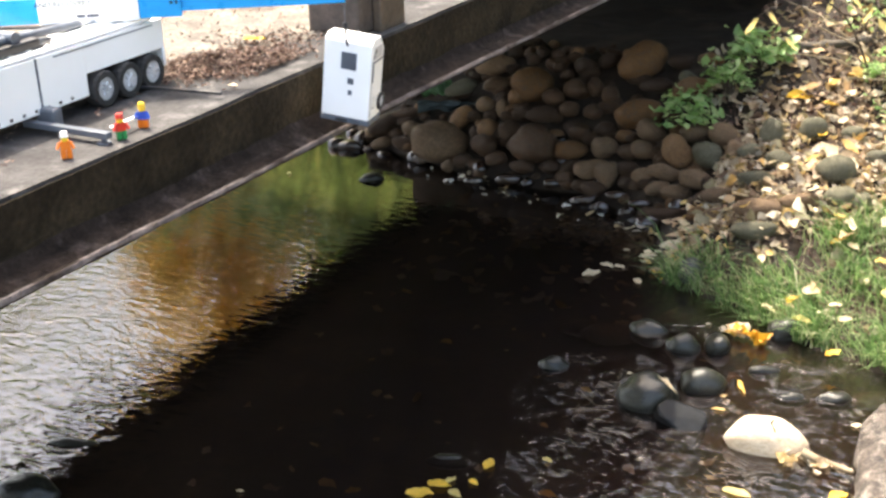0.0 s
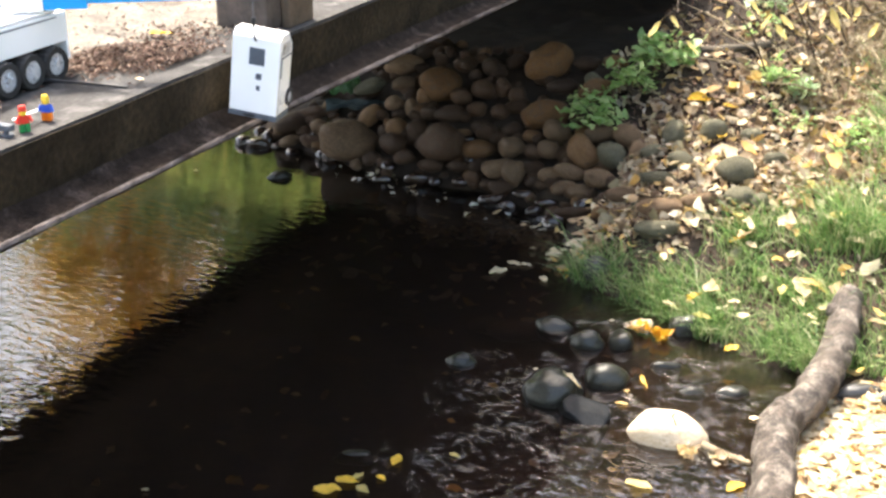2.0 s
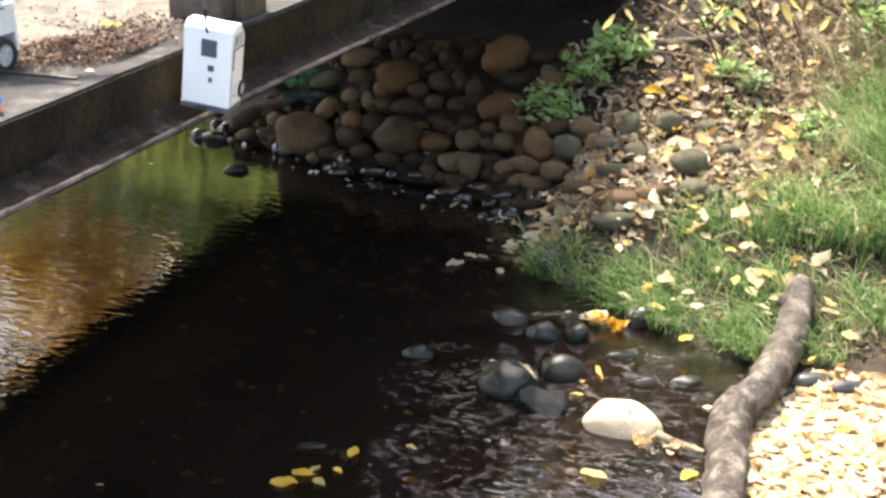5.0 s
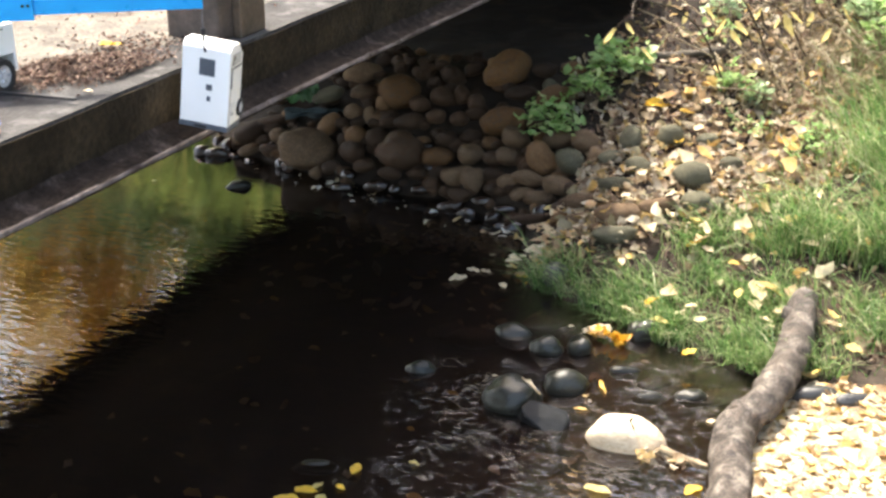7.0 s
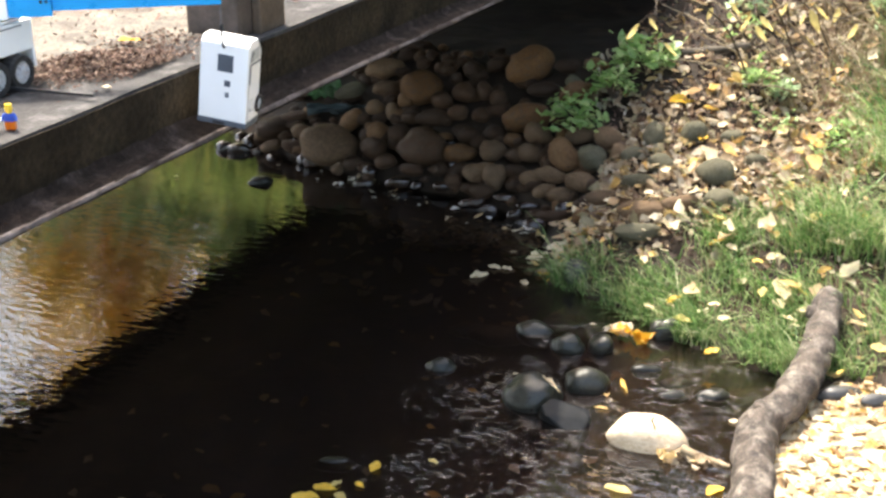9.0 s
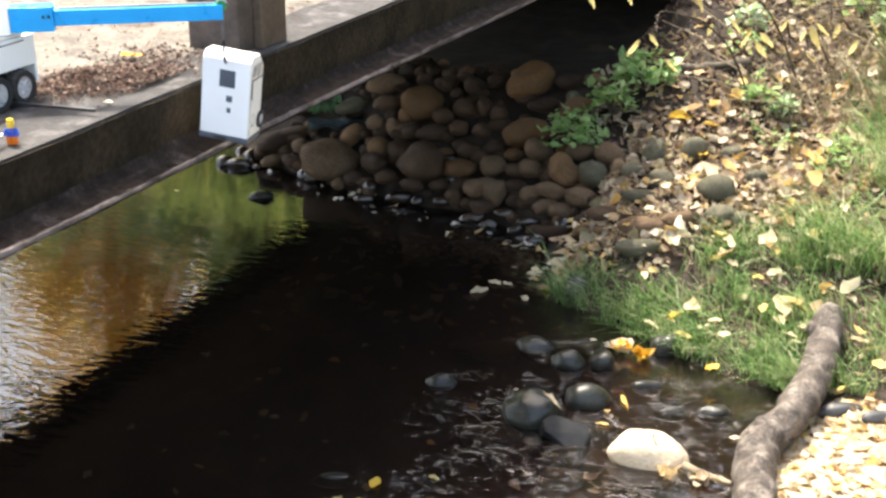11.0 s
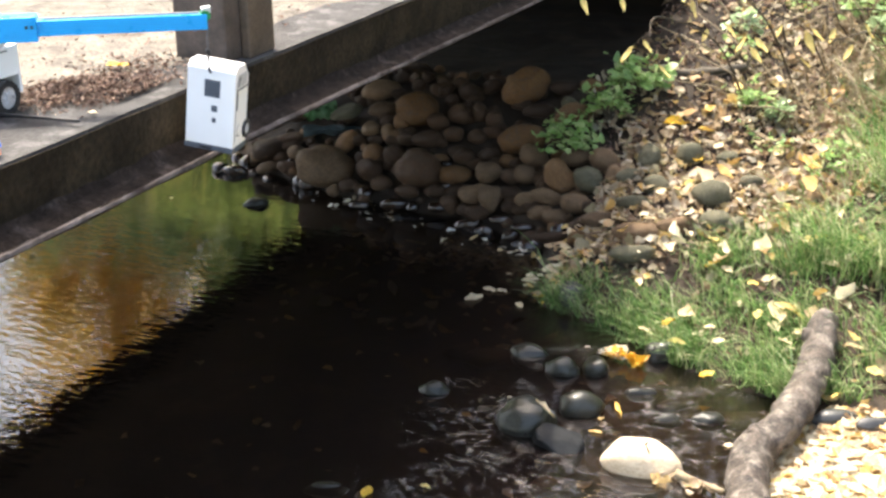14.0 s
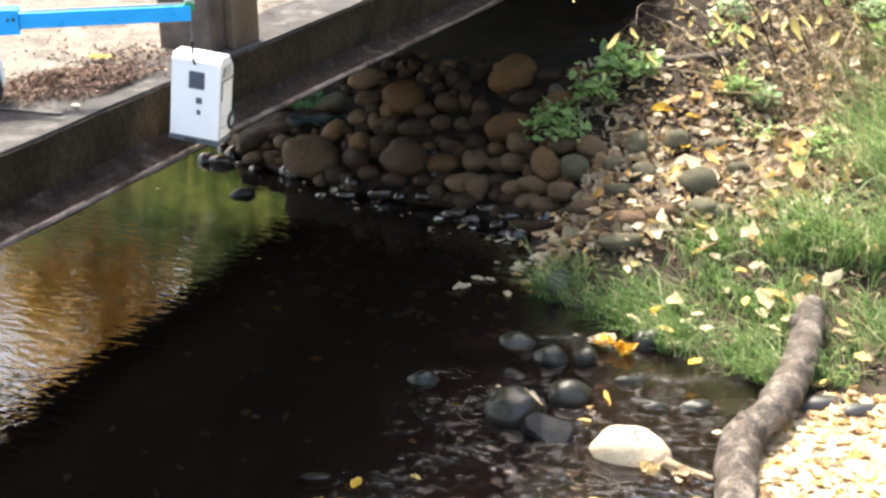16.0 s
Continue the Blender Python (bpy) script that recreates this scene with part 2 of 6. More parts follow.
def water_material():
    m = bpy.data.materials.new("creek_water")
    m.use_nodes = True
    nodes, links = m.node_tree.nodes, m.node_tree.links
    nodes.remove(nodes["Principled BSDF"])
    clear = nodes.new("ShaderNodeBsdfTransparent")
    clear.inputs[0].default_value = (0.36, 0.27, 0.20, 1)
    murk = nodes.new("ShaderNodeBsdfDiffuse")
    murk.inputs[0].default_value = (0.0062, 0.0048, 0.0044, 1)
    body_of = nodes.new("ShaderNodeAddShader")
    links.new(clear.outputs[0], body_of.inputs[0])
    links.new(murk.outputs[0], body_of.inputs[1])
    gloss = nodes.new("ShaderNodeBsdfGlossy")
    gloss.inputs["Roughness"].default_value = 0.03
    fres = nodes.new("ShaderNodeFresnel")
    fres.inputs["IOR"].default_value = 1.85
    mixer = nodes.new("ShaderNodeMixShader")
    co = nodes.new("ShaderNodeTexCoord")
    # long soft ripples everywhere, lively short ones over the shallow riffle
    slow = nodes.new("ShaderNodeTexNoise")
    slow.inputs["Scale"].default_value, slow.inputs["Detail"].default_value = 12.0, 1.2
    stretch = nodes.new("ShaderNodeMapping")
    stretch.inputs["Rotation"].default_value = (0, 0, radians(25))
    stretch.inputs["Scale"].default_value = (1.3, 3.2, 1)
    links.new(co.outputs["Object"], stretch.inputs[0])
    links.new(stretch.outputs[0], slow.inputs["Vector"])
    quick = nodes.new("ShaderNodeTexNoise")
    quick.inputs["Scale"].default_value, quick.inputs["Detail"].default_value = 20.0, 3.0
    quick.inputs["Distortion"].default_value = 2.2
    squeeze = nodes.new("ShaderNodeMapping")
    squeeze.inputs["Rotation"].default_value, squeeze.inputs["Scale"].default_value = (0, 0, radians(-25)), (0.75, 1.4, 1)
    links.new(co.outputs["Object"], squeeze.inputs[0])
    links.new(squeeze.outputs[0], quick.inputs["Vector"])
    chop = nodes.new("ShaderNodeTexNoise")
    chop.inputs["Scale"].default_value, chop.inputs["Detail"].default_value = 8.0, 2.5
    chop.inputs["Distortion"].default_value = 1.4
    links.new(stretch.outputs[0], chop.inputs["Vector"])
    apart = nodes.new("ShaderNodeSeparateXYZ")
    links.new(co.outputs["Object"], apart.inputs[0])

    def span(axis, lo, hi):
        r = nodes.new("ShaderNodeMapRange")
        r.interpolation_type = "SMOOTHSTEP"
        r.inputs[1].default_value, r.inputs[2].default_value = lo, hi
        links.new(apart.outputs[axis], r.inputs[0])
        return r.outputs[0]

    def times(a, b):
        n = nodes.new("ShaderNodeMath")
        n.operation = "MULTIPLY"
        for s, v in zip(n.inputs, (a, b)):
            if isinstance(v, float):
                s.default_value = v
            else:
                links.new(v, s)
        return n.outputs[0]

    def plus(a, b):
        n = nodes.new("ShaderNodeMath")
        links.new(a, n.inputs[0])
        links.new(b, n.inputs[1])
        return n.outputs[0]

    riffle = times(span(0, -1.35, -0.75), span(1, 3.35, 2.7))
    slant = nodes.new("ShaderNodeVectorMath")
    slant.operation = "DOT_PRODUCT"
    slant.inputs[1].default_value = (-0.58, -0.81, 0)
    links.new(co.outputs["Object"], slant.inputs[0])
    riffle_left = nodes.new("ShaderNodeMapRange")
    riffle_left.interpolation_type = "SMOOTHSTEP"
    riffle_left.inputs[1].default_value, riffle_left.inputs[2].default_value = -0.80, -0.35
    links.new(slant.outputs["Value"], riffle_left.inputs[0])
    riffle_end = nodes.new("ShaderNodeMapRange")
    riffle_end.interpolation_type = "SMOOTHSTEP"
    riffle_end.inputs[1].default_value, riffle_end.inputs[2].default_value = 0.15, -0.10
    links.new(slant.outputs["Value"], riffle_end.inputs[0])
    riffle_left = times(times(riffle_left.outputs[0], riffle_end.outputs[0]), span(0, -2.02, -2.16))
    crest = nodes.new("ShaderNodeMapRange")
    crest.interpolation_type = "SMOOTHSTEP"
    crest.inputs[1].default_value, crest.inputs[2].default_value = 0.52, 0.68
    links.new(quick.outputs[0], crest.inputs[0])
    gust = nodes.new("ShaderNodeTexNoise")
    gust.inputs["Scale"].default_value, gust.inputs["Detail"].default_value = 5.5, 2.0
    links.new(co.outputs["Object"], gust.inputs["Vector"])
    patchy = nodes.new("ShaderNodeMapRange")
    patchy.inputs[1].default_value, patchy.inputs[2].default_value, patchy.inputs[3].default_value = 0.45, 0.62, 0.05
    links.new(gust.outputs[0], patchy.inputs[0])
    h = plus(times(slow.outputs[0], 0.17), plus(times(crest.outputs[0], times(times(riffle, patchy.outputs[0]), 1.7)), times(chop.outputs[0], times(riffle_left, 0.95))))
    bump = nodes.new("ShaderNodeBump")
    bump.inputs["Strength"].default_value, bump.inputs["Distance"].default_value = 0.5, 0.012
    links.new(h, bump.inputs["Height"])
    glint = nodes.new("ShaderNodeMapRange")
    glint.inputs[3].default_value, glint.inputs[4].default_value = 0.015, 0.07
    links.new(riffle_left, glint.inputs[0])
    links.new(glint.outputs[0], gloss.inputs["Roughness"])
    links.new(bump.outputs[0], gloss.inputs["Normal"])
    links.new(bump.outputs[0], fres.inputs["Normal"])
    links.new(fres.outputs[0], mixer.inputs[0])
    links.new(body_of.outputs[0], mixer.inputs[1])
    links.new(gloss.outputs[0], mixer.inputs[2])
    links.new(mixer.outputs[0], nodes["Material Output"].inputs[0])
    return m


WATER = water_material()


# ---- helpers of this scene ----
def mesh_of(name, bm, mat, smooth=False):
    me = bpy.data.meshes.new(name)
    bm.to_mesh(me)
    bm.free()
    me.materials.append(mat)
    if smooth:
        me.shade_smooth()
    return me


def thing(name, bm, mat, label, category, group="", kind="", smooth=False):
    return tagged(new(name, mesh_of(name, bm, mat, smooth)), label, category, group, kind)


def empty(name, at, label, category, group=""):
    ob = new(name)
    ob.location = at
    ob.empty_display_size = 0.02
    return tagged(ob, label, category, group)


def part(name, bm, mat, parent, label="", smooth=False):
    """One mesh under a thing or a part, modelled in the parent's coordinates."""
    ob = new(name, mesh_of(name, bm, mat, smooth))
    ob.parent = parent
    if label:
        ob["label"] = label
    return ob


def box(lo, hi, bevel=0.0, seg=2, bm=None):
    bm = bm or bmesh.new()
    c = [(a + b) / 2 for a, b in zip(lo, hi)]
    s = [b - a for a, b in zip(lo, hi)]
    made = bmesh.ops.create_cube(bm, size=1, matrix=Matrix.Translation(c) @ Matrix.Diagonal((*s, 1)))
    if bevel:
        edges = list({e for v in made["verts"] for e in v.link_edges})
        bmesh.ops.bevel(bm, geom=edges, offset=bevel, segments=seg, affect="EDGES", profile=0.5)
    return bm


def rod(a, b, r0, r1=None, seg=16, bm=None, caps=True):
    bm = bm or bmesh.new()
    a, b = Vector(a), Vector(b)
    d = b - a
    m = Matrix.Translation((a + b) / 2) @ d.to_track_quat("Z", "Y").to_matrix().to_4x4()
    bmesh.ops.create_cone(bm, cap_ends=caps, segments=seg, radius1=r0, radius2=r0 if r1 is None else r1, depth=d.length, matrix=m)
    return bm


def tube(points, radii, seg=10, rough=0.0, bm=None):
    """A bent, tapering round bar through the points."""
    bm = bm or bmesh.new()
    pts = [Vector(p) for p in points]
    rings = []
    for k, p in enumerate(pts):
        d = (pts[min(k + 1, len(pts) - 1)] - pts[max(k - 1, 0)]).normalized()
        q = d.to_track_quat("Z", "Y")
        ring = []
        for s in range(seg):
            a = 2 * math.pi * s / seg
            off = q @ Vector((math.cos(a), math.sin(a), 0))
            r = radii[k] * (1 + rough * noise.noise((p + off * 0.05) * 22))
            ring.append(bm.verts.new(p + off * r))
        rings.append(ring)
    for r0, r1 in zip(rings[:-1], rings[1:]):
        for s in range(seg):
            bm.faces.new((r0[s], r0[(s + 1) % seg], r1[(s + 1) % seg], r1[s]))
    bm.faces.new(rings[0][::-1])
    bm.faces.new(rings[-1])
    return bm


def cloud(name, verts, faces, mat, label, category, kind="stuff", parent=None, smooth=True):
    """Many small pieces in one mesh, from arrays."""
    me = bpy.data.meshes.new(name)
    me.from_pydata(verts.tolist(), [], faces)
    me.materials.append(mat)
    if smooth:
        me.shade_smooth()
    ob = new(name, me)
    if parent:
        ob.parent = parent
        return ob
    return tagged(ob, label, category, kind=kind)


LEAF_SHAPE = np.array([(0, -0.5, 0), (-0.20, -0.30, 0.03), (-0.27, 0.0, 0.06), (-0.17, 0.28, 0.04), (0, 0.5, 0.02),
                       (0.17, 0.28, 0.04), (0.27, 0.0, 0.06), (0.20, -0.30, 0.03), (0, 0.0, -0.02)])
LEAF_FACES = [(8, k, (k + 1) % 8) for k in range(8)]


def leaf_arrays(rng, centres, sizes, tilt=0.5, curl=1.0, spin=None, narrow=1.0):
    """Leaves at the centres, each turned by chance; tilt in radians of spread from flat."""
    n = len(centres)
    a = rng.uniform(0, 2 * np.pi, n) if spin is None else spin
    tx, ty = rng.normal(0, tilt, n), rng.normal(0, tilt, n)
    v = np.repeat(LEAF_SHAPE[None], n, 0) * np.array([1, 1, 1.0])
    v[:, :, 0] *= narrow * rng.uniform(0.6, 1.6, n)[:, None]
    v[:, :, 2] *= (curl * rng.uniform(-0.6, 2.4, n))[:, None]
    v[:, :, 2] += (curl * rng.normal(0, 0.35, n))[:, None] * v[:, :, 1] ** 2
    v[:, :, :2] *= 1 + rng.normal(0, 0.17, (n, 9, 1))
    v[:, :, 2] += rng.normal(0, 0.05 * curl, (n, 9))
    v *= sizes[:, None, None]
    c, s = np.cos(tx)[:, None], np.sin(tx)[:, None]
    y, z = v[:, :, 1] * c - v[:, :, 2] * s, v[:, :, 1] * s + v[:, :, 2] * c
    c, s = np.cos(ty)[:, None], np.sin(ty)[:, None]
    x, z = v[:, :, 0] * c + z * s, -v[:, :, 0] * s + z * c
    c, s = np.cos(a)[:, None], np.sin(a)[:, None]
    v = np.stack([x * c - y * s, x * s + y * c, z], 2) + centres[:, None, :]
    faces = [tuple(int(q) + 9 * k for q in f) for k in range(n) for f in LEAF_FACES]
    return v.reshape(-1, 3), faces


# the shore: where the bank meets the water, followed from far away towards the camera's side
SHORE = [(-40.0, 7.0), (-6.0, 5.15), (-3.6, 5.05), (-3.1, 4.68), (-2.71, 4.29), (-2.15, 4.12), (-1.63, 4.06), (-1.25, 3.90), (-1.10, 3.62), (-1.06, 3.45),
         (-0.80, 3.35), (-0.55, 3.20), (-0.24, 3.10), (-0.20, 2.85), (-0.20, 2.45), (-0.10, 1.9), (-0.05, 0.9), (-0.10, -3.0), (2.0, -40.0)]
FAR_SHORE = -6.6


def height(x, y):
    """The ground's height over the water at x and y (arrays)."""
    x, y = np.asarray(x, float), np.asarray(y, float)
    near = np.full(x.shape, 1e9)
    inside = np.zeros(x.shape, bool)
    ring = SHORE + [(60.0, -40.0), (60.0, 60.0), (-40.0, 60.0)]
    for (ax, ay), (bx, by) in zip(SHORE[:-1], SHORE[1:]):
        ux, uy = bx - ax, by - ay
        k = np.clip(((x - ax) * ux + (y - ay) * uy) / (ux * ux + uy * uy), 0, 1)
        near = np.minimum(near, np.hypot(x - ax - k * ux, y - ay - k * uy))
    for (ax, ay), (bx, by) in zip(ring, ring[1:] + ring[:1]):
        if ay != by:
            inside ^= ((ay > y) != (by > y)) & (x < (bx - ax) * (y - ay) / (by - ay) + ax)
    steep = 0.34 + 0.56 * np.clip((-0.45 - x) / 0.7, 0, 1) * np.clip((y - 3.0) / 0.6, 0, 1)
    top = 1.05 + 0.35 * np.clip((y - 4.5) / 3, 0, 1)
    land = top * (1 - np.exp(-steep * near / top))
    # a hollow added under the bridge, so that the ground behind the pile falls into shade
    hollow = np.clip((-0.98 - x) / 0.32, 0, 1) * np.clip((x + 3.5) / 0.2, 0, 1) * np.clip((y - 4.6) / 0.25, 0, 1) * np.clip((8.4 - y) / 0.6, 0, 1)
    land = land + hollow * (np.minimum(land, 0.40) - land)
    bed = -0.20 * (1 - np.exp(-near / 0.9)) - 0.02
    z = np.where(inside, land, bed)
    over = FAR_SHORE - x
    far = 1.0 * (1 - np.exp(-0.4 * np.maximum(over, 0)))
    z = np.where(~inside & (over > 0), far, z)
    return z + 0.012 * np.sin(5.1 * x + 1.3 * y) * np.sin(4.3 * y - 0.7 * x + 1)


# ---- ground and water ----
def warped(lo, a, b, hi, step, n):
    """Grid lines: fine between a and b, widening outside."""
    left = a - (a - lo) * np.linspace(1, 0, n, endpoint=False) ** 2.2
    right = b + (hi - b) * np.linspace(0, 1, n + 1)[1:] ** 2.2
    return np.concatenate([left, np.arange(a, b, step), [b], right])


gx = warped(-80, -3.6, 1.2, 80, 0.03, 40)
gy = warped(-80, 1.0, 6.6, 80, 0.03, 40)
GX, GY = np.meshgrid(gx, gy)
GZ = height(GX, GY)
lump = np.array([noise.fractal((x * 3.1, y * 3.1, 0.3), 0.9, 2.0, 5) for x, y in zip(GX.ravel(), GY.ravel())]).reshape(GX.shape)
GZ = GZ + 0.022 * lump * (np.abs(GX) < 12) * (np.abs(GY) < 14)
GZ = GZ - 0.045 * np.clip((-0.98 - GX) / 0.12, 0, 1) * np.clip((GX + 3.2) / 0.2, 0, 1) * np.clip((GY - 3.75) / 0.15, 0, 1) * (GZ > 0)
nx, ny = len(gx), len(gy)
verts = np.stack([GX, GY, GZ], 2).reshape(-1, 3)
quads = [(j * nx + i, j * nx + i + 1, (j + 1) * nx + i + 1, (j + 1) * nx + i) for j in range(ny - 1) for i in range(nx - 1)]
cloud("ground", verts, quads, SOIL, "dark brown leaf-strewn soil bank and creek bed", "ground", "structure")

bm = bmesh.new()
bmesh.ops.create_grid(bm, x_segments=1, y_segments=1, size=1, matrix=Matrix.Diagonal((70, 70, 1, 1)))
thing("water", bm, WATER, "clear dark creek water with soft ripples", "water", kind="structure")

# ---- the footbridge ----
DECK_Z, EDGE, BACK = 1.135, -1.26, -3.42
Y0, Y1 = -6.0, 8.6


def worn_slab(lo, hi, step, amount, seed):
    """A long slab whose edges are chipped and uneven."""
    bm = box(lo, hi)
    n = int((hi[1] - lo[1]) / step)
    for k in range(1, n):
        y = lo[1] + (hi[1] - lo[1]) * k / n
        bmesh.ops.bisect_plane(bm, geom=bm.verts[:] + bm.edges[:] + bm.faces[:], plane_co=(0, y, 0), plane_no=(0, 1, 0))
    for v in bm.verts:
        q = v.co * 6 + Vector((seed, 0, 0))
        v.co += Vector((noise.noise(q), 0, noise.noise(q + Vector((9, 9, 9))))) * amount
    return bm


bridge = empty("footbridge", (0, 0, 0), "narrow old footbridge with a stained concrete edge over the creek", "bridge")


def lip_z(y):
    """Height of the lower lip's top face; it runs down towards the far end."""
    return DECK_Z - 0.110 - 0.008 * (min(max(y, 0.7), 5.0) - 1.2) - 0.010 * max(0.0, min(y, 5.0) - 2.0)


def edge_x(y):
    """The bridge's edge, which swings out a little towards the far end."""
    return EDGE + 0.010 + 0.018 * (min(max(y, -2.0), 6.0) - 1.0)


def fitted(bm):
    """Bring a straight slab to the bridge's line: swung edge, lower faces down to the lip."""
    for v in bm.verts:
        if v.co.x > -2.0:
            v.co.x += edge_x(v.co.y) - EDGE
        if v.co.z < DECK_Z - 0.105:
            v.co.z += lip_z(v.co.y) - (DECK_Z - 0.126)
    return bm


part("deck", fitted(worn_slab((BACK, Y0, DECK_Z - 0.06), (EDGE - 0.001, Y1, DECK_Z), 0.05, 0.002, 3)), SHADED_CONCRETE, bridge, "worn concrete deck strewn with grit, shade put into its dark colour")
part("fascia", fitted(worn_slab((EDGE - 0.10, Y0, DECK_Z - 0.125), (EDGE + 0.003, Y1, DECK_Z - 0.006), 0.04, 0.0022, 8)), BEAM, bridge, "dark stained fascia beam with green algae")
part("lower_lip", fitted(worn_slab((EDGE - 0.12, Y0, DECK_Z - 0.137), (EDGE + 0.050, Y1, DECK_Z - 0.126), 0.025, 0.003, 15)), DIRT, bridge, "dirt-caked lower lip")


def dirt_bank():
    """Dirt gathered in the angle between fascia and lip."""
    bm = bmesh.new()
    rows = []
    for k in range(880):
        y = -6.0 + 0.0165 * k
        up = 0.026 + 0.007 * noise.noise((y * 5, 0, 2)) + 0.005 * noise.noise((y * 24, 3, 2)) + 0.003 * noise.noise((y * 57, 1, 2))
        rows.append([bm.verts.new((edge_x(y) + x, y, lip_z(y) - 0.001 + z))
                     for x, z in ((0.0025, up), (0.012 + 0.006 * noise.noise((y * 17, 0, 5)), up * 0.45), (0.034, 0.007), (0.047 + 0.004 * noise.noise((y * 30, 9, 1)), 0.002))])
    for a, b in zip(rows[:-1], rows[1:]):
        for i in range(3):
            bm.faces.new((a[i], a[i + 1], b[i + 1], b[i]))
    bmesh.ops.recalc_face_normals(bm, faces=bm.faces)
    return bm


def crust():
    """The uneven pale rim along the lip's outer edge, thick in places and worn away in others."""
    bm = bmesh.new()
    rows = []
    for k in range(1500):
        y = -6.0 + 0.0097 * k
        heavy = max(0.0, min(1.0, 0.55 + 1.5 * noise.noise((y * 3.1, 4, 0)) + 0.5 * noise.noise((y * 9, 7, 0))))
        wide = 0.010 + 0.028 * heavy + 0.007 * noise.noise((y * 21, 5, 0))
        high = 0.001 + 0.0025 * heavy + 0.0008 * noise.noise((y * 18, 2, 7))
        z = lip_z(y) - 0.001
        x = edge_x(y) + 0.052 + 0.002 * noise.noise((y * 11, 8, 3))
        rows.append([bm.verts.new(c) for c in ((x - wide, y, z - 0.001), (x - wide * 0.7, y, z + high), (x - wide * 0.3, y, z + high * 0.8 + 0.001 * noise.noise((y * 30, 6, 1))), (x, y, z + high * 0.5), (x + 0.001, y, z - 0.006 - 0.002 * noise.noise((y * 12, 0, 1))))])
    for a, b in zip(rows[:-1], rows[1:]):
        for i in range(4):
            bm.faces.new((a[i], a[i + 1], b[i + 1], b[i]))
    bmesh.ops.recalc_face_normals(bm, faces=bm.faces)
    return bm


part("crust", crust(), CRUST, bridge, "pale crumbling crust along the lip", True)
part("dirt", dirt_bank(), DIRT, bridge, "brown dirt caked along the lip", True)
# unseen slab, added to bounce light onto the water and the stones
part("soffit", box((BACK + 0.16, Y0, DECK_Z - 0.072), (EDGE - 0.20, Y1, DECK_Z - 0.064)), BOUNCE_SOFFIT, bridge, "rough pale soffit added under the deck to bounce light")
part("back_beam", worn_slab((BACK, Y0, DECK_Z - 0.143), (BACK + 0.15, Y1, DECK_Z - 0.101), 0.2, 0.003, 21), BEAM, bridge)

post = empty("bridge_post", (-1.322, 2.05, DECK_Z), "square weathered brown post on the deck edge", "post")
part("shaft", box((-0.07, -0.075, 0), (0.050, 0.075, 0.42), 0.006), POST, post)
part("side_plank", box((0.0505, -0.022, 0), (0.072, 0.078, 0.42), 0.004), PLANK, post, "lighter brown plank")

# ---- stones ----
STONE_MESHES = []
for k in range(15):
    bm = bmesh.new()
    bmesh.ops.create_icosphere(bm, subdivisions=4 if k < 6 or k == 14 else 3, radius=1)
    boxy = 1.0 + 0.05 * (k % 4) * (k < 14)
    for v in bm.verts:
        n = v.co.normalized()
        n = Vector([math.copysign(abs(c) ** (1 / boxy), c) for c in n])
        bulge = 1 + (0.24 if k < 14 else 0.16) * noise.noise(n * 0.9 + Vector((k * 7.1, 0, 0))) + 0.06 * noise.noise(n * 2.4 + Vector((0, k * 3.3, 0))) + 0.012 * noise.noise(n * 7 + Vector((k, 0, 3)))
        v.co = n * bulge
    lo = Vector([min(v.co[q] for v in bm.verts) for q in range(3)])
    hi = Vector([max(v.co[q] for v in bm.verts) for q in range(3)])
    for v in bm.verts:
        v.co = Vector([(2 * v.co[q] - lo[q] - hi[q]) / (hi[q] - lo[q]) for q in range(3)])
    me = bpy.data.meshes.new("stone")
    bm.to_mesh(me)
    bm.free()
    me.shade_smooth()
    STONE_MESHES.append(me)
STONE_DATA = {}
stone_rng = random.Random(11)


def stone(name, x, y, z, w, h, turn, kind, label, group, lean=6, shape=None):
    """A rounded stone, w and h its half width and half height, leaning back on the bank and turned about its short axis."""
    r = stone_rng
    k = shape if shape is not None else r.randrange(14) if max(w, h) < 0.07 else r.randrange(6)
    if (k, kind) not in STONE_DATA:
        STONE_DATA[k, kind] = STONE_MESHES[k].copy()
        STONE_DATA[k, kind].materials.append(STONE[kind])
    ob = new(name, STONE_DATA[k, kind])
    ob.matrix_world = (pose(x, y, z, -22 + r.uniform(-lean, lean), 0, 24 + r.uniform(-lean, lean)) @ pose(0, 0, 0, 0, turn, 0)
                       @ Matrix.Diagonal((w * r.choice((-1, 1)), min(w, h) * r.uniform(0.8, 1.1), h, 1)))
    return tagged(ob, label, "stone", group)


PILE_WORDS = {"g": "smooth grey river stone in the piled bank", "t": "rounded tan river stone in the piled bank", "o": "rounded ochre river stone in the piled bank",
              "d": "dark rounded river stone in the piled bank", "m": "mossy grey-green stone among fallen leaves", "w": "dark wet river stone at the water line"}


def pile_stone(x, y, z, w, h, turn, kind):
    if z - h < 0.0 and h < 0.05 and kind != "m":
        kind = "w"
    return stone("river_stone", x, y, z, w, h, turn, kind, PILE_WORDS[kind], "stones of the piled bank")


def stream_stone(x, y, z, w, h, turn, kind):
    words = {"pale": "large pale cream stone standing out of the water", "wet": "wet dark grey stone in the shallow creek",
             "grey": "damp grey stone at the water's edge", "bed": "brown stone under the water"}[kind]
    return stone("creek_stone", x, y, z, w, h, turn, kind, words, "stones in the creek", 3, 14 if kind == "pale" else None)


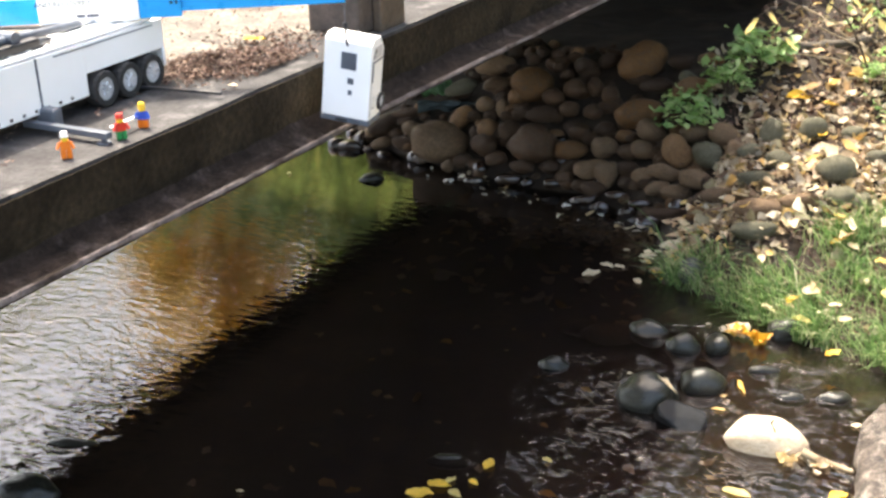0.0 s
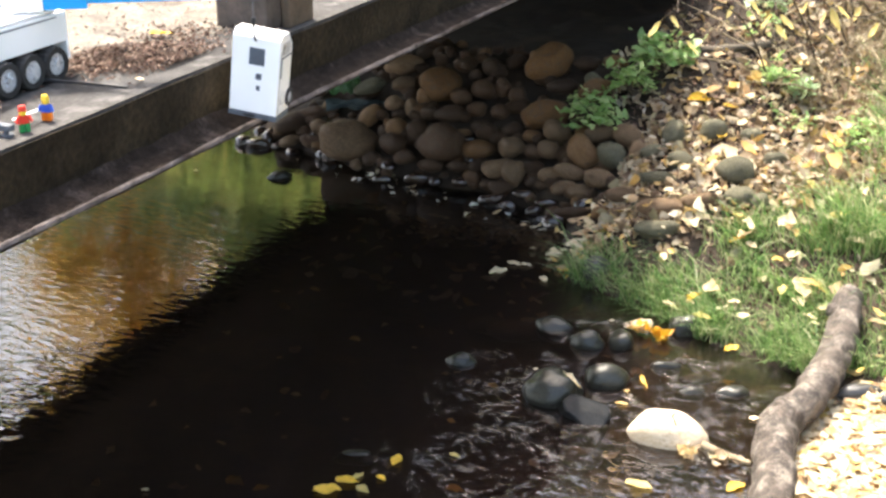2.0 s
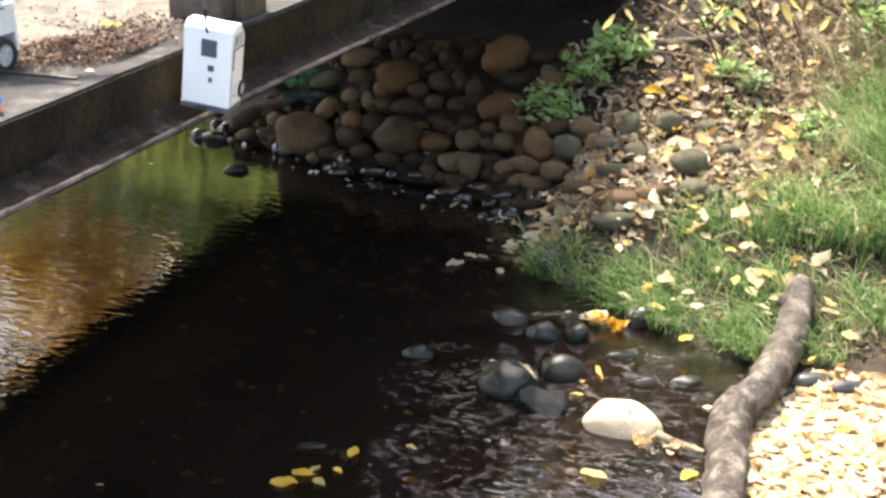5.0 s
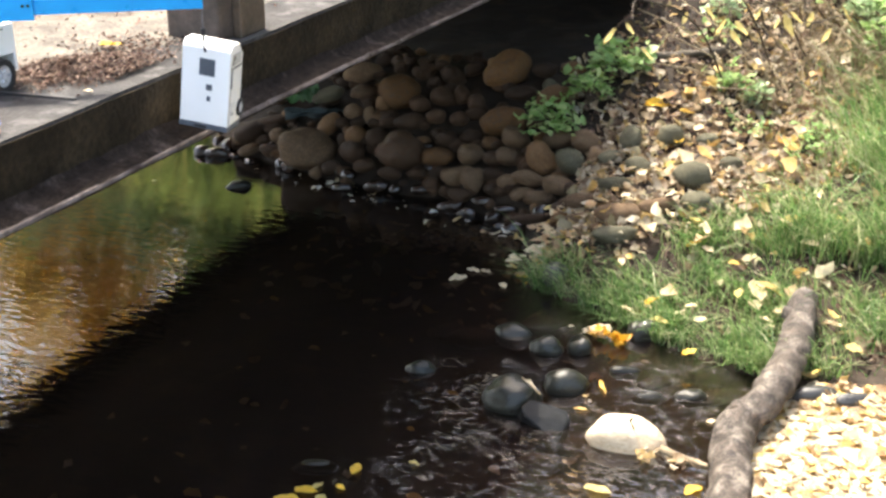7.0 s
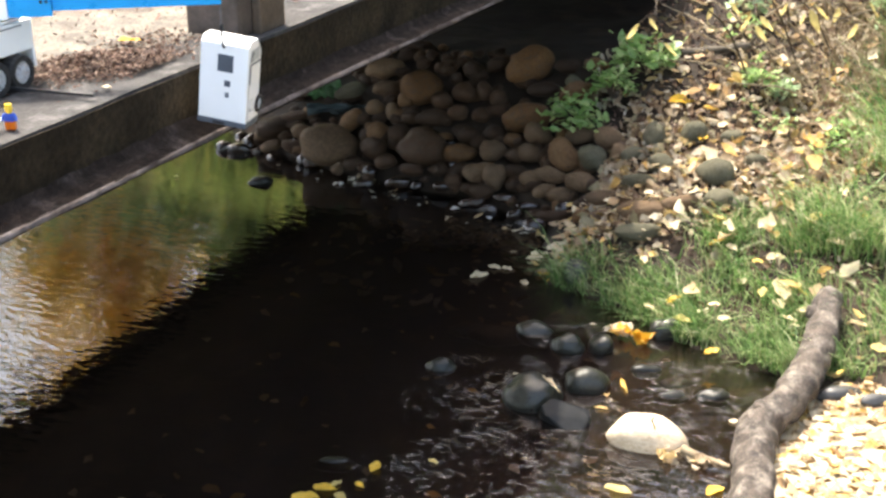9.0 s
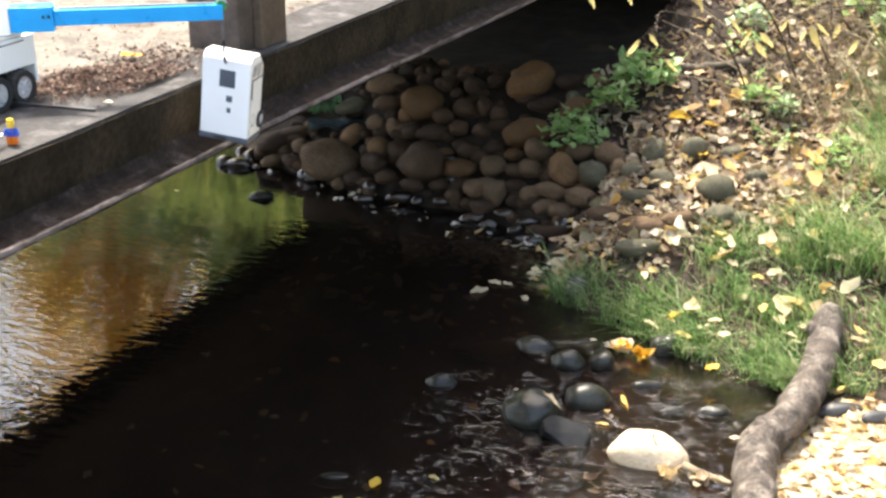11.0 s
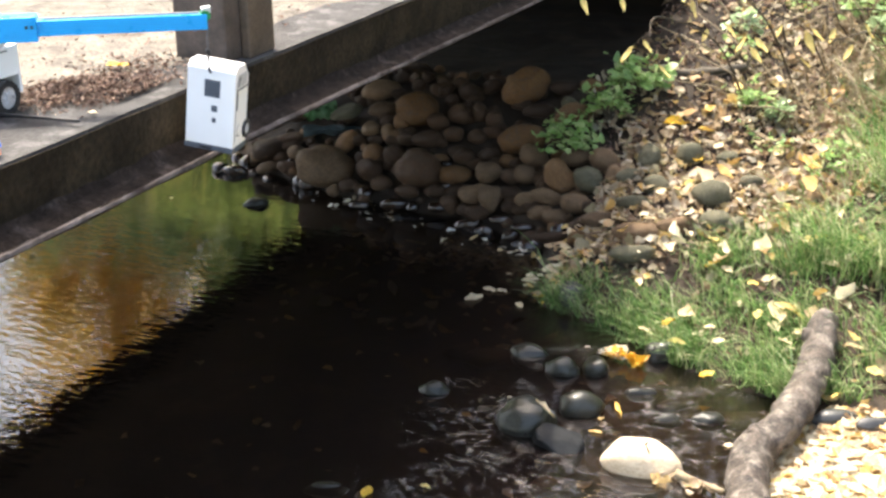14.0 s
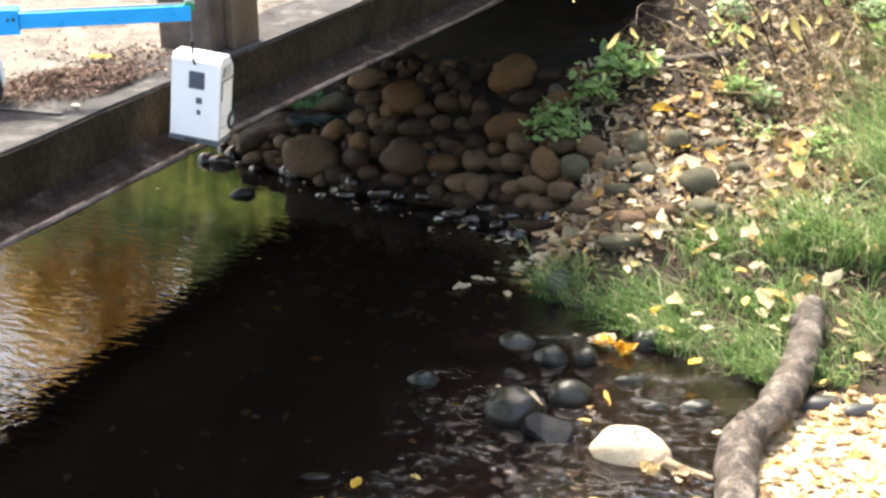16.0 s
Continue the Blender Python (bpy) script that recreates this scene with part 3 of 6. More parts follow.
pile_stone(-2.814, 4.260, 0.011, 0.041, 0.031, -10, "g")
pile_stone(-2.740, 4.257, 0.011, 0.056, 0.033, 0, "d")
pile_stone(-2.721, 4.318, 0.022, 0.021, 0.031, 0, "d")
pile_stone(-2.674, 4.346, 0.060, 0.031, 0.026, 0, "g")
pile_stone(-2.604, 4.363, 0.098, 0.092, 0.051, -12, "d")
pile_stone(-2.539, 4.405, 0.141, 0.087, 0.028, -8, "d")
pile_stone(-2.596, 4.294, 0.033, 0.051, 0.025, -20, "g")
pile_stone(-2.463, 4.329, 0.103, 0.045, 0.038, 0, "g")
pile_stone(-2.478, 4.277, 0.051, 0.050, 0.030, 0, "d")
pile_stone(-2.269, 4.232, 0.098, 0.129, 0.092, 8, "g")
pile_stone(-2.224, 4.345, 0.180, 0.039, 0.059, 38, "t")
pile_stone(-2.295, 4.487, 0.268, 0.075, 0.035, -15, "m")
pile_stone(-2.179, 4.605, 0.352, 0.089, 0.048, -12, "g")
pile_stone(-2.123, 4.496, 0.298, 0.064, 0.035, -8, "g")
pile_stone(-1.949, 4.481, 0.322, 0.093, 0.076, 0, "o")
pile_stone(-2.005, 4.427, 0.272, 0.034, 0.036, 0, "t")
pile_stone(-2.132, 4.398, 0.235, 0.044, 0.034, -10, "g")
pile_stone(-2.044, 4.379, 0.233, 0.029, 0.039, 0, "g")
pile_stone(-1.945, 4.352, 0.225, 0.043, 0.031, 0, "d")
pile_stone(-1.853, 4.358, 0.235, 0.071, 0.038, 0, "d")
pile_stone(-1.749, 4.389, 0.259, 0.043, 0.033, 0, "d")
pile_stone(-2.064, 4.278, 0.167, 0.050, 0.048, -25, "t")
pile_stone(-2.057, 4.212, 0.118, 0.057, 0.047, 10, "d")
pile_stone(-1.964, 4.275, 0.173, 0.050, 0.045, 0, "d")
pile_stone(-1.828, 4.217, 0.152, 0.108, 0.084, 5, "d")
pile_stone(-1.669, 4.219, 0.144, 0.069, 0.041, 5, "o")
pile_stone(-2.128, 4.161, 0.059, 0.043, 0.033, 0, "d")
pile_stone(-2.193, 4.148, 0.026, 0.029, 0.026, -30, "g")
pile_stone(-1.981, 4.170, 0.084, 0.047, 0.033, 0, "d")
pile_stone(-1.879, 4.597, 0.376, 0.025, 0.025, 0, "d")
pile_stone(-1.993, 4.679, 0.408, 0.020, 0.025, 0, "d")
pile_stone(-1.516, 4.615, 0.433, 0.111, 0.077, -20, "o")
pile_stone(-1.250, 4.446, 0.381, 0.088, 0.051, -8, "t")
pile_stone(-1.673, 4.498, 0.332, 0.036, 0.043, 0, "d")
pile_stone(-1.415, 4.502, 0.366, 0.071, 0.033, 0, "d")
pile_stone(-1.447, 4.362, 0.282, 0.095, 0.060, -8, "o")
pile_stone(-1.375, 4.366, 0.293, 0.030, 0.044, 0, "t")
pile_stone(-1.359, 4.272, 0.244, 0.061, 0.043, 25, "g")
pile_stone(-1.220, 4.158, 0.215, 0.071, 0.055, 40, "t")
pile_stone(-1.175, 4.239, 0.275, 0.065, 0.040, 0, "g")
pile_stone(-1.090, 4.113, 0.236, 0.063, 0.048, 35, "m")
pile_stone(-1.053, 4.211, 0.281, 0.066, 0.044, 35, "g")
pile_stone(-1.002, 4.136, 0.253, 0.035, 0.043, 0, "g")
pile_stone(-0.883, 4.202, 0.322, 0.048, 0.054, 0, "m")
pile_stone(-0.937, 4.113, 0.269, 0.051, 0.030, 0, "m")
pile_stone(-0.819, 4.032, 0.276, 0.050, 0.038, 0, "m")
pile_stone(-1.534, 4.232, 0.168, 0.055, 0.043, 0, "g")
pile_stone(-1.432, 4.202, 0.173, 0.041, 0.032, 0, "d")
pile_stone(-1.368, 4.198, 0.192, 0.049, 0.038, 20, "g")
pile_stone(-1.558, 4.145, 0.101, 0.072, 0.041, 0, "g")
pile_stone(-1.482, 4.109, 0.101, 0.049, 0.054, 0, "g")
pile_stone(-1.406, 4.132, 0.130, 0.045, 0.029, 0, "d")
pile_stone(-1.319, 4.093, 0.130, 0.055, 0.029, 0, "g")
pile_stone(-1.246, 4.089, 0.153, 0.068, 0.033, 18, "g")
pile_stone(-1.518, 4.068, 0.050, 0.051, 0.031, 0, "d")
pile_stone(-1.392, 4.074, 0.093, 0.031, 0.024, 0, "d")
pile_stone(-1.106, 4.022, 0.166, 0.068, 0.038, 14, "g")
pile_stone(-0.978, 3.868, 0.172, 0.074, 0.033, 3, "g")
pile_stone(-1.252, 4.030, 0.108, 0.050, 0.026, -10, "g")
pile_stone(-1.170, 3.995, 0.116, 0.060, 0.030, 10, "g")
pile_stone(-0.867, 3.938, 0.232, 0.074, 0.027, 5, "m")
pile_stone(-0.815, 3.731, 0.199, 0.085, 0.038, 0, "g")
pile_stone(-0.692, 3.790, 0.224, 0.070, 0.030, 0, "g")
pile_stone(-0.799, 3.619, 0.164, 0.081, 0.033, 0, "m")
pile_stone(-0.611, 3.972, 0.286, 0.068, 0.055, -10, "m")
pile_stone(-0.505, 4.151, 0.284, 0.051, 0.032, 0, "m")
pile_stone(-0.744, 4.242, 0.340, 0.052, 0.043, 0, "m")
pile_stone(-0.572, 3.844, 0.237, 0.056, 0.040, 0, "m")
pile_stone(-0.506, 3.853, 0.225, 0.036, 0.036, 0, "m")
pile_stone(-0.613, 4.286, 0.324, 0.044, 0.028, 0, "m")
pile_stone(-1.172, 3.890, 0.067, 0.072, 0.021, 0, "d")
pile_stone(-0.963, 3.773, 0.145, 0.048, 0.022, 0, "g")
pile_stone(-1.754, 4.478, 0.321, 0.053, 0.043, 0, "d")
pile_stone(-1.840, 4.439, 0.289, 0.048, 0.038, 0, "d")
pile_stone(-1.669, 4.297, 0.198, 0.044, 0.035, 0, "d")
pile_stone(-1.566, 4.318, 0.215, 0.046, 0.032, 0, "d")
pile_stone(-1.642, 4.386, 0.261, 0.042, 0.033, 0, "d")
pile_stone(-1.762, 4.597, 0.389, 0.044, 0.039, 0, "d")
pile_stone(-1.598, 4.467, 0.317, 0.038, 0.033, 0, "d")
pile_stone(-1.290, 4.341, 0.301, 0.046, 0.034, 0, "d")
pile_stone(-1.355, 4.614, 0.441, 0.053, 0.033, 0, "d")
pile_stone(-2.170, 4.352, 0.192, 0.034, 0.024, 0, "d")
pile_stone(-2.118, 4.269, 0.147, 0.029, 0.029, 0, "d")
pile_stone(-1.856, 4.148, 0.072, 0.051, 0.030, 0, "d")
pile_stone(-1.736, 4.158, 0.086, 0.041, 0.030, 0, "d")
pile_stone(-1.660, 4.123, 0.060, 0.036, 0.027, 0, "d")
pile_stone(-1.896, 4.106, 0.024, 0.056, 0.028, 0, "w")
pile_stone(-2.040, 4.141, 0.043, 0.033, 0.026, 0, "w")
pile_stone(-2.048, 4.092, 0.001, 0.045, 0.019, 0, "w")
pile_stone(-1.701, 4.106, 0.036, 0.041, 0.021, 0, "w")
pile_stone(-2.344, 4.205, 0.022, 0.039, 0.029, 0, "w")
pile_stone(-1.811, 4.102, 0.025, 0.028, 0.021, 0, "w")
pile_stone(-1.412, 4.037, 0.051, 0.048, 0.020, 0, "w")
pile_stone(-1.532, 4.044, 0.015, 0.040, 0.018, 0, "w")
pile_stone(-1.305, 3.991, 0.051, 0.048, 0.017, 0, "w")
pale = stream_stone(-0.514, 2.616, 0.017, 0.108, 0.064, 12, "pale")
stream_stone(-0.859, 2.711, 0.014, 0.086, 0.067, 8, "wet")
stream_stone(-0.738, 2.836, 0.013, 0.065, 0.047, 10, "wet")
stream_stone(-0.857, 3.039, 0.010, 0.052, 0.038, 5, "wet")
stream_stone(-0.765, 3.076, 0.011, 0.040, 0.038, 0, "wet")
stream_stone(-0.989, 3.119, -0.014, 0.060, 0.043, 15, "wet")
stream_stone(-0.603, 3.244, 0.013, 0.054, 0.045, 0, "wet")
stream_stone(-1.167, 2.786, 0.002, 0.045, 0.028, 0, "wet")
stream_stone(-0.609, 3.005, -0.008, 0.047, 0.022, 0, "wet")
stream_stone(-0.509, 2.887, -0.009, 0.049, 0.021, 0, "wet")
stream_stone(-0.404, 2.927, -0.008, 0.049, 0.026, 0, "wet")
stream_stone(-1.234, 2.233, -0.015, 0.059, 0.021, 0, "wet")
stream_stone(-2.446, 3.940, 0.007, 0.054, 0.024, -8, "wet")
stream_stone(-0.959, 3.478, 0.051, 0.046, 0.046, 0, "grey")
stream_stone(-0.299, 3.008, -0.045, 0.092, 0.043, 0, "bed")
stream_stone(-0.931, 3.278, -0.045, 0.077, 0.033, 0, "bed")
stream_stone(-1.107, 3.122, -0.045, 0.099, 0.036, 0, "bed")
stream_stone(-1.204, 3.125, -0.046, 0.072, 0.029, 0, "bed")
stream_stone(-0.953, 2.644, -0.047, 0.095, 0.035, 0, "bed")
stream_stone(-0.717, 2.510, -0.046, 0.060, 0.030, 0, "bed")
stream_stone(-0.508, 3.042, -0.045, 0.068, 0.024, 0, "bed")
stream_stone(-0.403, 3.147, -0.047, 0.069, 0.024, 0, "bed")
stream_stone(-0.072, 2.967, 0.052, 0.066, 0.028, 0, "grey")
stream_stone(0.025, 2.916, 0.078, 0.048, 0.027, 0, "grey")
stream_stone(-2.098, 1.646, 0.010, 0.088, 0.050, 0, "wet")
stream_stone(-2.159, 1.879, -0.013, 0.076, 0.024, 0, "wet")

# pebbles and cobbles covering the foot of the pile, mostly dark to put shade between the stones
foot_rng = np.random.default_rng(23)
foot_n = 0
while foot_n < 85:
    fx, fd = foot_rng.uniform(-2.6, -1.0), foot_rng.uniform(-0.02, 0.24)
    k = (fx + 2.6) / 1.6
    fy = 4.22 - 0.16 * k - 0.30 * k * k + fd
    r = foot_rng.uniform(0.014, 0.036)
    fz = float(height(np.array([fx]), np.array([fy]))[0])
    if fz < -0.03:
        continue
    pile_stone(fx, fy, fz - 0.25 * r, r * foot_rng.uniform(0.9, 1.4), r * 0.8, foot_rng.uniform(-25, 25), "dddwddt"[int(foot_rng.integers(0, 7))])
    foot_n += 1

# smaller stones wedged between and behind the large ones; dark ones paint the gaps' shade, most under the bridge
fill_rng = np.random.default_rng(17)
fill_n = 0
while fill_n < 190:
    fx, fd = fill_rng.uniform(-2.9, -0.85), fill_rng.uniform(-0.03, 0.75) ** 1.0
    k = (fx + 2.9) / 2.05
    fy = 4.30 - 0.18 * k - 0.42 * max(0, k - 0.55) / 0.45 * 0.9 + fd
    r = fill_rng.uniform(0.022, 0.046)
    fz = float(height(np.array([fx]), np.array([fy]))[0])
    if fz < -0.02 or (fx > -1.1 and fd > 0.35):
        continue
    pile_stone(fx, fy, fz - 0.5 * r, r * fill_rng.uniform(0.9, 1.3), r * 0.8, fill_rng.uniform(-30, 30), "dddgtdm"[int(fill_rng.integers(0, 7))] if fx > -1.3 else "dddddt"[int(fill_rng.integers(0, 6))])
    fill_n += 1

def crack_on(ob, points):
    """A thin dark crack drawn over a stone's skin."""
    vs = ob.data.vertices
    line = []
    for d in points:
        d = Vector(d).normalized()
        line.append(max((v.co for v in vs), key=lambda c: c.normalized().dot(d)).copy())
    part("crack", tube(line, [0.020, 0.032, 0.028, 0.014][:len(line)], 6), SOIL, ob)


crack_on(pale, [(0.02, -0.30, 0.95), (-0.03, -0.55, 0.83), (0.0, -0.75, 0.66), (0.05, -0.88, 0.45)])

# the angular slab between the wet stones
bm = bmesh.new()
for px, pz, py in ((-0.060, 0.022, 0.020), (-0.036, 0.040, 0.030), (0.052, 0.018, 0.024), (0.056, -0.004, 0.0), (0.030, -0.040, -0.012), (0.008, -0.042, -0.014), (-0.022, -0.012, 0.0), (-0.058, 0.004, 0.008)):
    bm.verts.new((px, py, pz))
    bm.verts.new((px * 1.12, py + 0.075, pz * 1.1 - 0.035))
bmesh.ops.convex_hull(bm, input=bm.verts[:])
bmesh.ops.bevel(bm, geom=bm.edges[:], offset=0.004, segments=2, affect="EDGES", profile=0.5)
slab = thing("creek_stone", bm, STONE["slate"], "flat angular dark grey stone standing out of the creek", "stone", "stones in the creek")
slab.matrix_world = pose(-0.734, 2.622, 0.026, -30, 4, 22) @ Matrix.Diagonal((1.12, 1, 1.22, 1))

# a scrap of rubbish caught between the stones under the lip
def scrap(name, x, y, z, w, h, mat, seed, label):
    bm = bmesh.new()
    bmesh.ops.create_grid(bm, x_segments=14, y_segments=10, size=0.5)
    for v in bm.verts:
        q = v.co * 3.5 + Vector((seed, 0, 0))
        v.co = Vector((v.co.x * w, noise.noise(q) * h * 0.5, v.co.y * h + 0.25 * h * noise.noise(q * 1.7)))
    ob = thing(name, bm, mat, label, "litter", smooth=True)
    ob.matrix_world = pose(x, y, z, 35, 0, 24)


GREEN_FILM = material("green_film", (0.05, 0.13, 0.05), (0.12, 0.24, 0.12), 12, 60, 0.25, 0.08, 0.3, through_light=0.4)
TEAL_CLOTH = material("teal_cloth", (0.018, 0.032, 0.036), (0.04, 0.065, 0.07), 18, 120, 0.6, 0.1, 0.4)
scrap("plastic_scrap", -2.43, 4.50, 0.26, 0.15, 0.12, GREEN_FILM, 3, "crumpled green plastic scrap between the stones")
scrap("wet_rag", -2.34, 4.44, 0.19, 0.26, 0.07, TEAL_CLOTH, 9, "dark teal wet rag draped over stones")

# ---- log ----
log = empty("fallen_log", (0, 0, 0), "weathered grey log with pale bare patches at the water's edge", "log")
log_line = [(-0.205, 2.05, 0.05), (-0.222, 2.421, 0.05), (-0.241, 2.583, 0.06), (-0.243, 2.695, 0.07), (-0.187, 2.853, 0.09), (-0.161, 3.014, 0.10), (-0.148, 3.162, 0.12), (-0.150, 3.294, 0.15), (-0.149, 3.344, 0.18)]
log_width = [0.050, 0.050, 0.051, 0.052, 0.047, 0.046, 0.045, 0.044, 0.034]


def finer(points, widths, n):
    """More points along a bent line, on a smooth curve."""
    out, rad = [], []
    for k in range(len(points) - 1):
        p0, p1, p2, p3 = (Vector(points[min(max(k + q, 0), len(points) - 1)]) for q in (-1, 0, 1, 2))
        for j in range(n):
            u = j / n
            out.append(0.5 * ((2 * p1) + (p2 - p0) * u + (2 * p0 - 5 * p1 + 4 * p2 - p3) * u * u + (3 * p1 - p0 - 3 * p2 + p3) * u ** 3))
            rad.append(widths[k] + (widths[k + 1] - widths[k]) * u)
    return out + [Vector(points[-1])], rad + [widths[-1]]


line, width = finer(log_line, log_width, 14)
part("trunk", tube(line, width, 36, 0.24), BARK, log, smooth=True)
part("knot", tube([(-0.245, 2.70, 0.09), (-0.252, 2.715, 0.118), (-0.262, 2.722, 0.130)], [0.030, 0.020, 0.008], 14, 0.4), BARK, log, smooth=True)
part("snag", tube([(-0.155, 3.25, 0.14), (-0.190, 3.255, 0.150), (-0.205, 3.255, 0.152)], [0.030, 0.024, 0.018], 14, 0.3), BARK, log, smooth=True)

# ---- toy crane truck on the deck ----
crane = empty("toy_crane_truck", (0, 0, DECK_Z), "white plastic brick toy crane truck with a blue boom", "toy truck")
BX0, BX1, BY0, BY1 = -1.56, -1.42, 0.62, 1.562


def truck_body():
    """The long body with its wheel housing left open."""
    bm = box((BX0, 1.367, 0.062), (BX1, BY1, 0.113), 0.0015)
    box((BX0, 1.555, 0.030), (BX1, BY1, 0.0618), 0.001, bm=bm)
    box((BX0, BY0, 0.026), (BX1, 1.3665, 0.113), 0.0015, bm=bm)
    box((BX0 + 0.035, 1.3665, 0.045), (BX1 - 0.035, 1.555, 0.062), bm=bm)
    return bm


body = part("body", truck_body(), WHITE, crane, "off-white plastic brick body")
part("top_rail", box((BX0 + 0.004, 1.13, 0.1145), (BX1 - 0.002, 1.54, 0.119), 0.001), WHITE, crane)
part("seam", box((BX1 - 0.003, 1.260, 0.028), (BX1 + 0.0008, 1.264, 0.112)), GREY, crane)
part("top_seam", box((BX1 - 0.003, 1.30, 0.1055), (BX1 + 0.0008, 1.535, 0.1075)), GREY, crane)
for k in range(25):
    y = 0.70 + 0.026 * k
    part("skirt_stud", box((BX1 - 0.002, y, 0.030), (BX1 + 0.0010, y + 0.006, 0.035), 0.001), STEM, body)
for k in range(10):
    part("stud", rod((BX1 - 0.02, 1.16 + 0.037 * k, 0.119), (BX1 - 0.02, 1.16 + 0.037 * k, 0.1215), 0.0045, seg=12), WHITE, body)


def wheel_at(parent, x, y, z, r, width, side=1):
    """A tyre with tread blocks and a dished rim, its axle along x."""
    hub = new("wheel")
    hub.parent, hub.location, hub.empty_display_size = parent, (x, y, z), 0.01
    bm = bmesh.new()
    prof = [(0.62 * r, -width / 2), (0.93 * r, -width / 2), (r, -width * 0.36), (r, width * 0.36), (0.93 * r, width / 2), (0.62 * r, width / 2)]
    seg = 36
    rings = []
    for k in range(seg):
        a = 2 * math.pi * k / seg
        rings.append([bm.verts.new((w, math.cos(a) * q * (1 - 0.035 * (k % 2) * (q > 0.9 * r)), math.sin(a) * q * (1 - 0.035 * (k % 2) * (q > 0.9 * r)))) for q, w in prof])
    for k in range(seg):
        p, q = rings[k], rings[(k + 1) % seg]
        for j in range(len(prof)):
            j2 = (j + 1) % len(prof)
            bm.faces.new((p[j], q[j], q[j2], p[j2]))
    part("tyre", bm, RUBBER, hub)
    bm = rod((side * width * 0.40, 0, 0), (-side * width * 0.40, 0, 0), 0.63 * r, seg=28)
    part("rim", bm, RIM, hub, "silver plastic rim")
    bm = bmesh.new()
    for k in range(6):
        a = math.pi * k / 3
        rod((side * width * 0.30, 0, 0), (side * width * 0.46, math.cos(a) * 0.40 * r, math.sin(a) * 0.40 * r), 0.07 * r, seg=8, bm=bm)
    rod((side * width * 0.38, 0, 0), (side * width * 0.50, 0, 0), 0.17 * r, seg=16, bm=bm)
    part("hub_cap", bm, RIM, hub)
    return hub


for y in (1.398, 1.457, 1.516, 0.98, 0.91, 0.72):
    for x, s in ((BX1 - 0.004, 1), (BX0 + 0.004, -1)):
        wheel_at(crane, x, y, 0.0305, 0.0305, 0.026, s)
part("wheel_housing", box((BX0 + 0.03, 1.368, 0.030), (BX1 - 0.030, 1.554, 0.061)), BLACK, crane)
part("axle_shaft", rod((BX0, 1.451, 0.0275), (BX1 - 0.02, 1.451, 0.0275), 0.004), BLACK, crane)


def bar(a, b, w, h, bevel=0.001):
    """A square bar from a to b."""
    a, b = Vector(a), Vector(b)
    d = b - a
    m = Matrix.Translation((a + b) / 2) @ d.to_track_quat("Y", "Z").to_matrix().to_4x4()
    bm = box((-w / 2, -d.length / 2, -h / 2), (w / 2, d.length / 2, h / 2), bevel)
    bmesh.ops.transform(bm, matrix=m, verts=bm.verts)
    return bm


def outrigger(y, mat, reach, thick):
    leg = part("outrigger", box((BX1 - 0.02, y - thick / 2, 0.009), (reach, y + thick / 2, 0.009 + thick * 0.75), 0.001), mat, crane)
    part("jack", rod((reach - 0.012, y, 0.0005), (reach - 0.012, y, 0.010), 0.004, seg=14), mat, leg)
    part("foot_plate", rod((reach - 0.012, y, 0.0002), (reach - 0.012, y, 0.003), 0.011, seg=18), mat, leg)
    return leg


outrigger(1.242, GREY, -1.272, 0.013)
part("outrigger_box", box((BX1 - 0.01, 1.254, 0.004), (BX1 + 0.028, 1.276, 0.036), 0.005), GREY, crane, "blue-grey outrigger housing")
part("outrigger", bar((BX1 - 0.02, 1.477, 0.012), (-1.262, 1.506, 0.010), 0.006, 0.005), BLACK, crane)
# slewing upper works and the boom across the truck's rear
part("turntable", rod((-1.49, 1.30, 0.113), (-1.49, 1.30, 0.124), 0.050, seg=36), BLACK, crane)


def along(k, dz=0.0):
    """A point of the boom's axis, from its rear end (0) to its tip (1)."""
    return Vector((-1.640, 1.367, 0.146)).lerp(Vector((-1.140, 1.716, 0.145)), k) + Vector((0, 0, dz))


boom = part("boom", bar(along(0.0), along(0.16), 0.036, 0.042), BLUE, crane, "bright blue telescopic boom")
part("sleeve", bar(along(0.1605), along(0.430), 0.040, 0.046), WHITE, boom, "white sleeve with dark lettering")
part("main_section", bar(along(0.4305), along(0.545), 0.036, 0.041), BLUE, boom)
part("tip_section", bar(along(0.5455), along(1.0), 0.024, 0.026), BLUE, boom)
for k in (0.518, 0.532):
    a = along(k, 0.004)
    side = Vector((0.59, -0.80, 0))
    part("pin", rod(a + side * 0.0175, a + side * 0.0190, 0.0028, seg=12), BLACK, boom)
part("tip_pulley", rod(along(0.995, 0.010) + Vector((0.006, -0.008, 0)), along(0.995, 0.010) + Vector((-0.006, 0.008, 0)), 0.009, seg=20), GREEN, boom, "green pulley wheel")
part("tip_bracket", bar(along(0.985, 0.018), along(1.012, 0.020), 0.016, 0.010), RIM, boom)
part("boom_top_strip", bar(along(0.56, 0.0145), along(0.98, 0.0145), 0.010, 0.003), GREY, boom)
part("lifting_ram", rod((-1.455, 1.17, 0.146), (-1.475, 1.42, 0.128), 0.007, seg=18), GREY, crane, "dark grey lifting ram")
part("ram_rod", rod((-1.475, 1.42, 0.128), (-1.48, 1.50, 0.124), 0.004, seg=14), RIM, crane)
part("white_cover", box((-1.53, 1.33, 0.1195), (-1.455, 1.50, 0.1225), 0.001), WHITE, crane)
